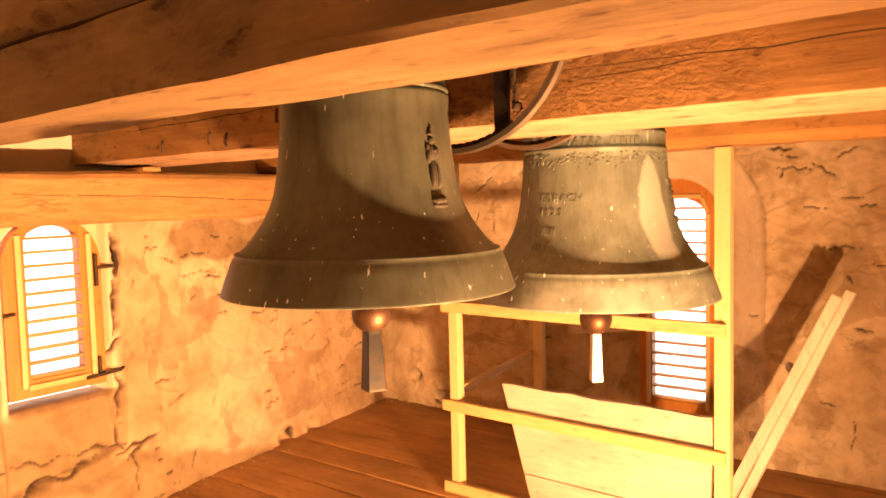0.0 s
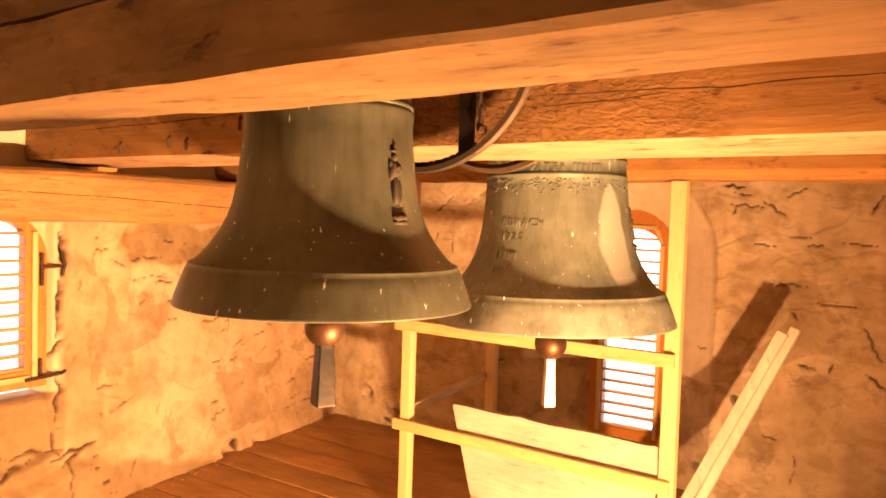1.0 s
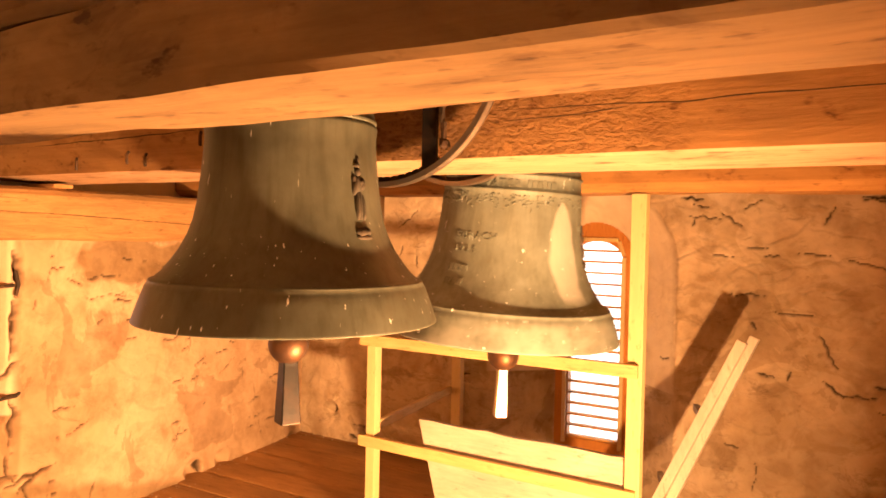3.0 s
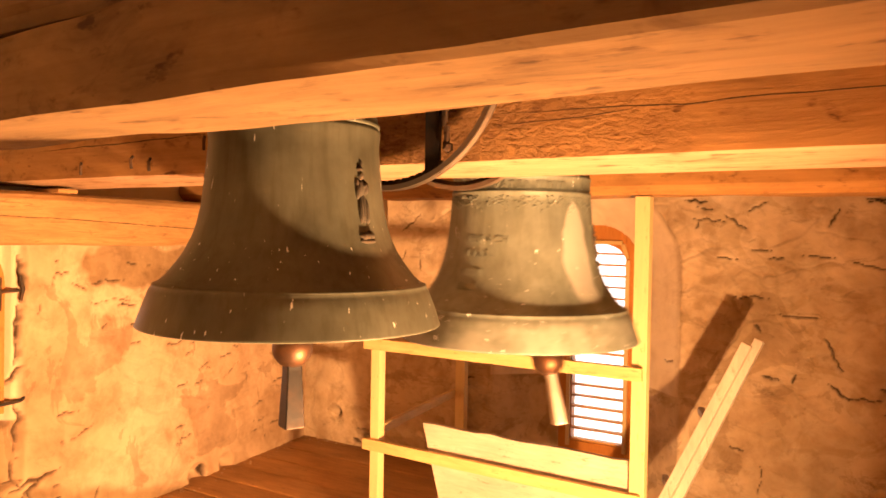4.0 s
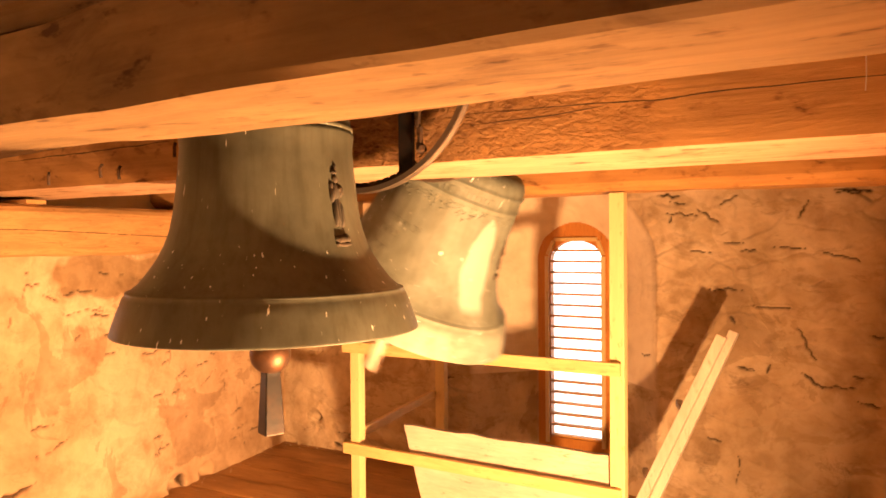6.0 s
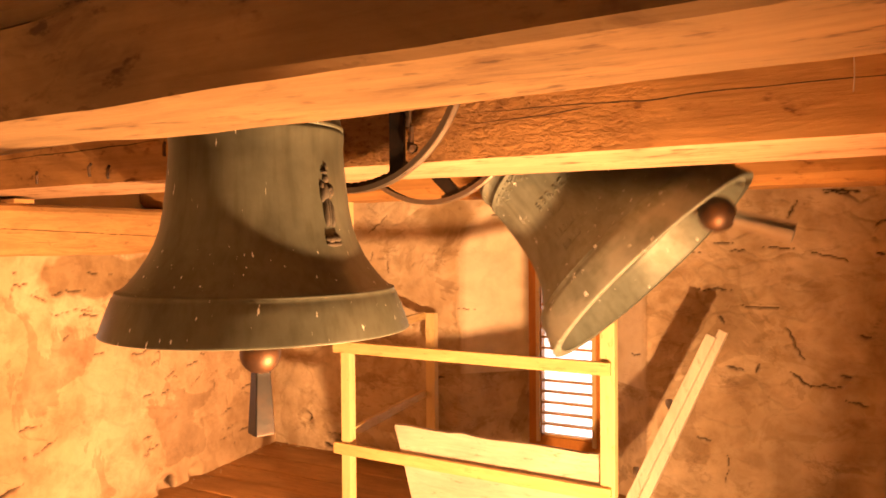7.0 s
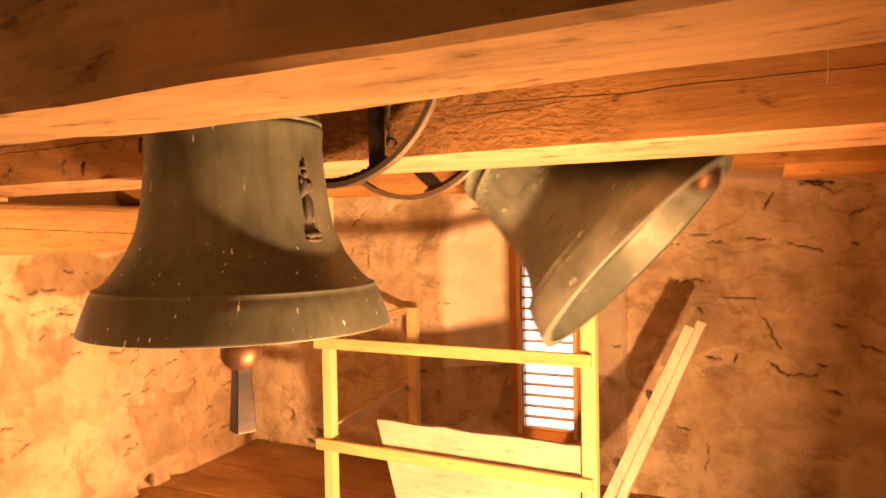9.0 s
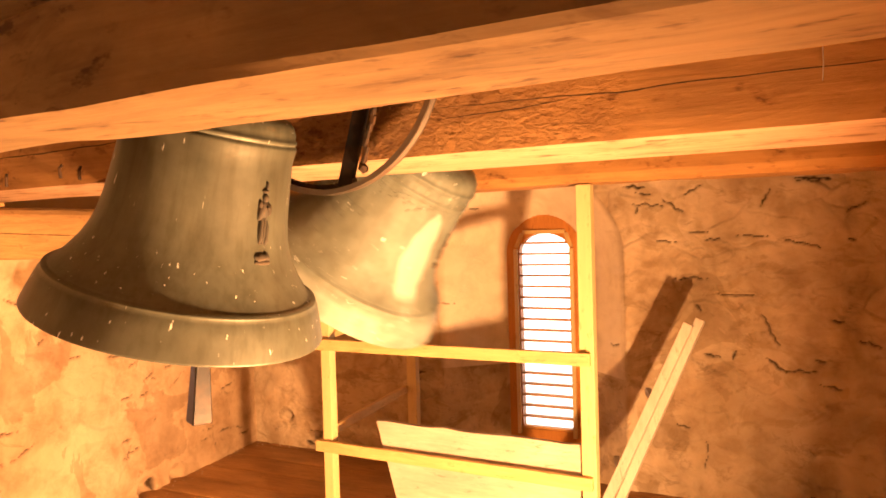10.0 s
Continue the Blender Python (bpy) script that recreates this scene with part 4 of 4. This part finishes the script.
rnd = random.Random(21)
bm = bmesh.new()
for k in range(90):
    if k % 3:
        yy = rnd.uniform(2.2, 4.4)
        c = Vector((left_x(yy) + abs(rnd.gauss(0.0, 0.06)) + 0.015, yy, 0.006))
    else:
        c = Vector((rnd.uniform(-3.9, -2.6), 4.42 - abs(rnd.gauss(0.0, 0.05)), 0.006))
    s_ = rnd.uniform(0.002, 0.006)
    bmesh.ops.create_icosphere(bm, subdivisions=1, radius=s_, matrix=Matrix.Translation(c) @ Matrix.Diagonal((1.3, 1, 0.7, 1)))
tagged(finish(bm, "mortar_crumbs", M_STONE), "crumbled mortar along the wall foot", "rubble", kind="stuff")

# wooden pegs and old wax runs on the beams
for k, (xx, yy, zz) in enumerate(((-2.60, 1.895, 1.875), (-2.49, 1.893, 1.862), (-2.18, 1.890, 1.93), (-2.95, 1.900, 1.86))):
    bm = bmesh.new()
    tube(bm, [(0, 0, 0.018), (0.002, -0.012, 0.004), (0.001, -0.010, -0.02), (0, -0.006, -0.032)], 0.006, 7)
    ob = finish(bm, "iron_nail", M_IRON)
    ob.matrix_basis = pose(xx, yy, zz, 0, 0, 13 * k)
    tagged(ob, "bent old nail in the oak beam", "nail", "nails in the beam")
bm = bmesh.new()
tube(bm, [(0, 0, 0), (0.001, -0.001, -0.04), (-0.001, 0, -0.075)], 0.0013, 6)
ob = finish(bm, "lime_drip", M_BOARD)
ob.matrix_basis = pose(0.012, 1.873, 1.985)
tagged(ob, "thin pale lime run on the oak beam", "stain")

# long drying checks along the beams
def check(host, pts, width, seed):
    """A thin dark split: a flat wedge a hair proud of the face, thinning to both ends."""
    bm = bmesh.new()
    n = len(pts) * 14
    rows = []
    for i in range(n + 1):
        t = i / n * (len(pts) - 1)
        k = min(int(t), len(pts) - 2)
        q = Vector(pts[k]).lerp(Vector(pts[k + 1]), t - k)
        q.z += 0.004 * noise.noise(Vector((q.x * 9 + q.y * 9, seed, 0)))
        q = host.matrix_world @ host.closest_point_on_mesh(host.matrix_world.inverted() @ q)[1]
        w = width * (1 - abs(2 * i / n - 1) ** 3) * (0.7 + 0.5 * noise.noise(Vector((i * 0.4, seed, 4)))) + 0.0004
        rows.append((q, w))
    side = Vector((0, 1, 0)) if abs(pts[0][0] - pts[-1][0]) > abs(pts[0][1] - pts[-1][1]) else Vector((-1, 0, 0))
    out = []
    for q, w in rows:
        out.append([bm.verts.new(q + Vector((0, 0, w))), bm.verts.new(q - side * 0.0005), bm.verts.new(q - Vector((0, 0, w))), bm.verts.new(q + side * 0.01)])
    for a, b in zip(out, out[1:]):
        for j in range(4):
            bm.faces.new((a[j], a[(j + 1) % 4], b[(j + 1) % 4], b[j]))
    bmesh.ops.recalc_face_normals(bm, faces=bm.faces)
    return part("drying_check", bm, M_DARK, host)


bpy.context.view_layer.update()
BEAM_2, PLATE = bpy.data.objects["frame_beam.001"], bpy.data.objects["wall_plate"]
check(BEAM_2, [(-0.98, 1.889, 1.949), (-0.60, 1.886, 1.943), (-0.45, 1.885, 1.935), (-0.31, 1.883, 1.943), (0.35, 1.876, 1.943)], 0.0024, 1)
check(BEAM_2, [(-0.95, 1.889, 1.918), (-0.72, 1.887, 1.922), (-0.58, 1.886, 1.936)], 0.0022, 2)
check(BEAM_2, [(-3.3, 1.916, 1.945), (-2.7, 1.911, 1.952), (-2.2, 1.905, 1.962)], 0.0030, 3)
check(PLATE, [(-3.467, 1.3, 1.665), (-3.467, 2.2, 1.645), (-3.467, 2.9, 1.612), (-3.467, 3.6, 1.60)], 0.0028, 4)

# hinges on the tall window
for z in (0.32, 1.02):
    bm = bmesh.new()
    tube(bm, [(0.262, -0.012, z - 0.06), (0.262, -0.012, z + 0.06)], 0.008)
    tube(bm, [(0.262, -0.012, z), (0.33, -0.05, z + 0.004)], 0.009)
    part("hinge", bm, M_IRON, w2, "black iron hinge pin")

# packing boards between the wall plate and the beam
tagged(finish(boxed((-3.72, 2.10, 1.772), (-3.44, 2.20, 1.792), 0.004), "packing_board", M_FLOOR), "dark packing board on the wall plate", "board")

# ---------------------------------------------------------------- floor boards
floor = tagged(finish(boxed((FLOOR_X0, FLOOR_Y0, -0.2), (FLOOR_X1, FLOOR_Y1, -0.045)), "floor", M_FLOOR), "worn dark floor boards laid side by side", "floor", kind="structure")
rnd = random.Random(5)
seam = 3.615 - 21 * 0.255
while seam < 4.5:
    wdt = 0.255
    lift = rnd.uniform(-0.004, 0.004)
    part("plank", hewn((FLOOR_X0, seam + 0.004, -0.044), (FLOOR_X1, min(4.52, seam + wdt - 0.004), lift), "x", rnd.uniform(0, 50), 0.002, 0.004, 0.25), M_FLOOR, floor)
    seam += wdt


# ---------------------------------------------------------------- what moves
CROSS = [0.95, 2.05, 3.08, 4.0, 4.92, 5.77, 6.66, 7.5, 8.385, 9.27, 10.22]
SWING = [8, -15, 17, -28, 32, -39, 47, -50, 57, -60]
CLAP_CROSS = [1.2, 2.2, 3.12, 4.17, 5.09, 5.85, 6.66, 7.5, 8.42, 9.3, 10.2]
CLAP = [3, -5, 26, -34, 50, -55, 78, -62, 96, -66]


def swing(t, cross, amp):
    for a, b, k in zip(cross, cross[1:], amp):
        if a <= t < b:
            return k * math.sin(math.pi * (t - a) / (b - a))
    return 0.0


def motions():
    rows, claps = [], []
    for k in range(101):
        t = k / 10
        phi = swing(t, CROSS, SWING)
        rows.append((t, pose(B2["x"], B2["y"], B2["pivot"], 0, -phi, 0)))
        claps.append((t, pose(0, 0, 1.70 - B2["pivot"], 0, phi - swing(t, CLAP_CROSS, CLAP), 0)))
    walk(bell_2, rows)
    walk(clapper_2, claps)
    first, rest = [], []
    for t, phi in ((0, 0), (9.3, 0), (9.4, -0.5), (9.5, -3.8), (9.6, -6.8), (9.7, -9.6), (9.8, -12.6), (9.9, -14.8), (10.0, -16.0)):
        first.append((t, pose(B1["x"], B1["y"], B1["pivot"], 0, -phi, 0)))
        rest.append((t, pose(0, 0, 1.78 - B1["pivot"], 0, phi * 0.7, 0)))
    walk(bell_1, first)
    walk(clapper_1, rest)


motions()
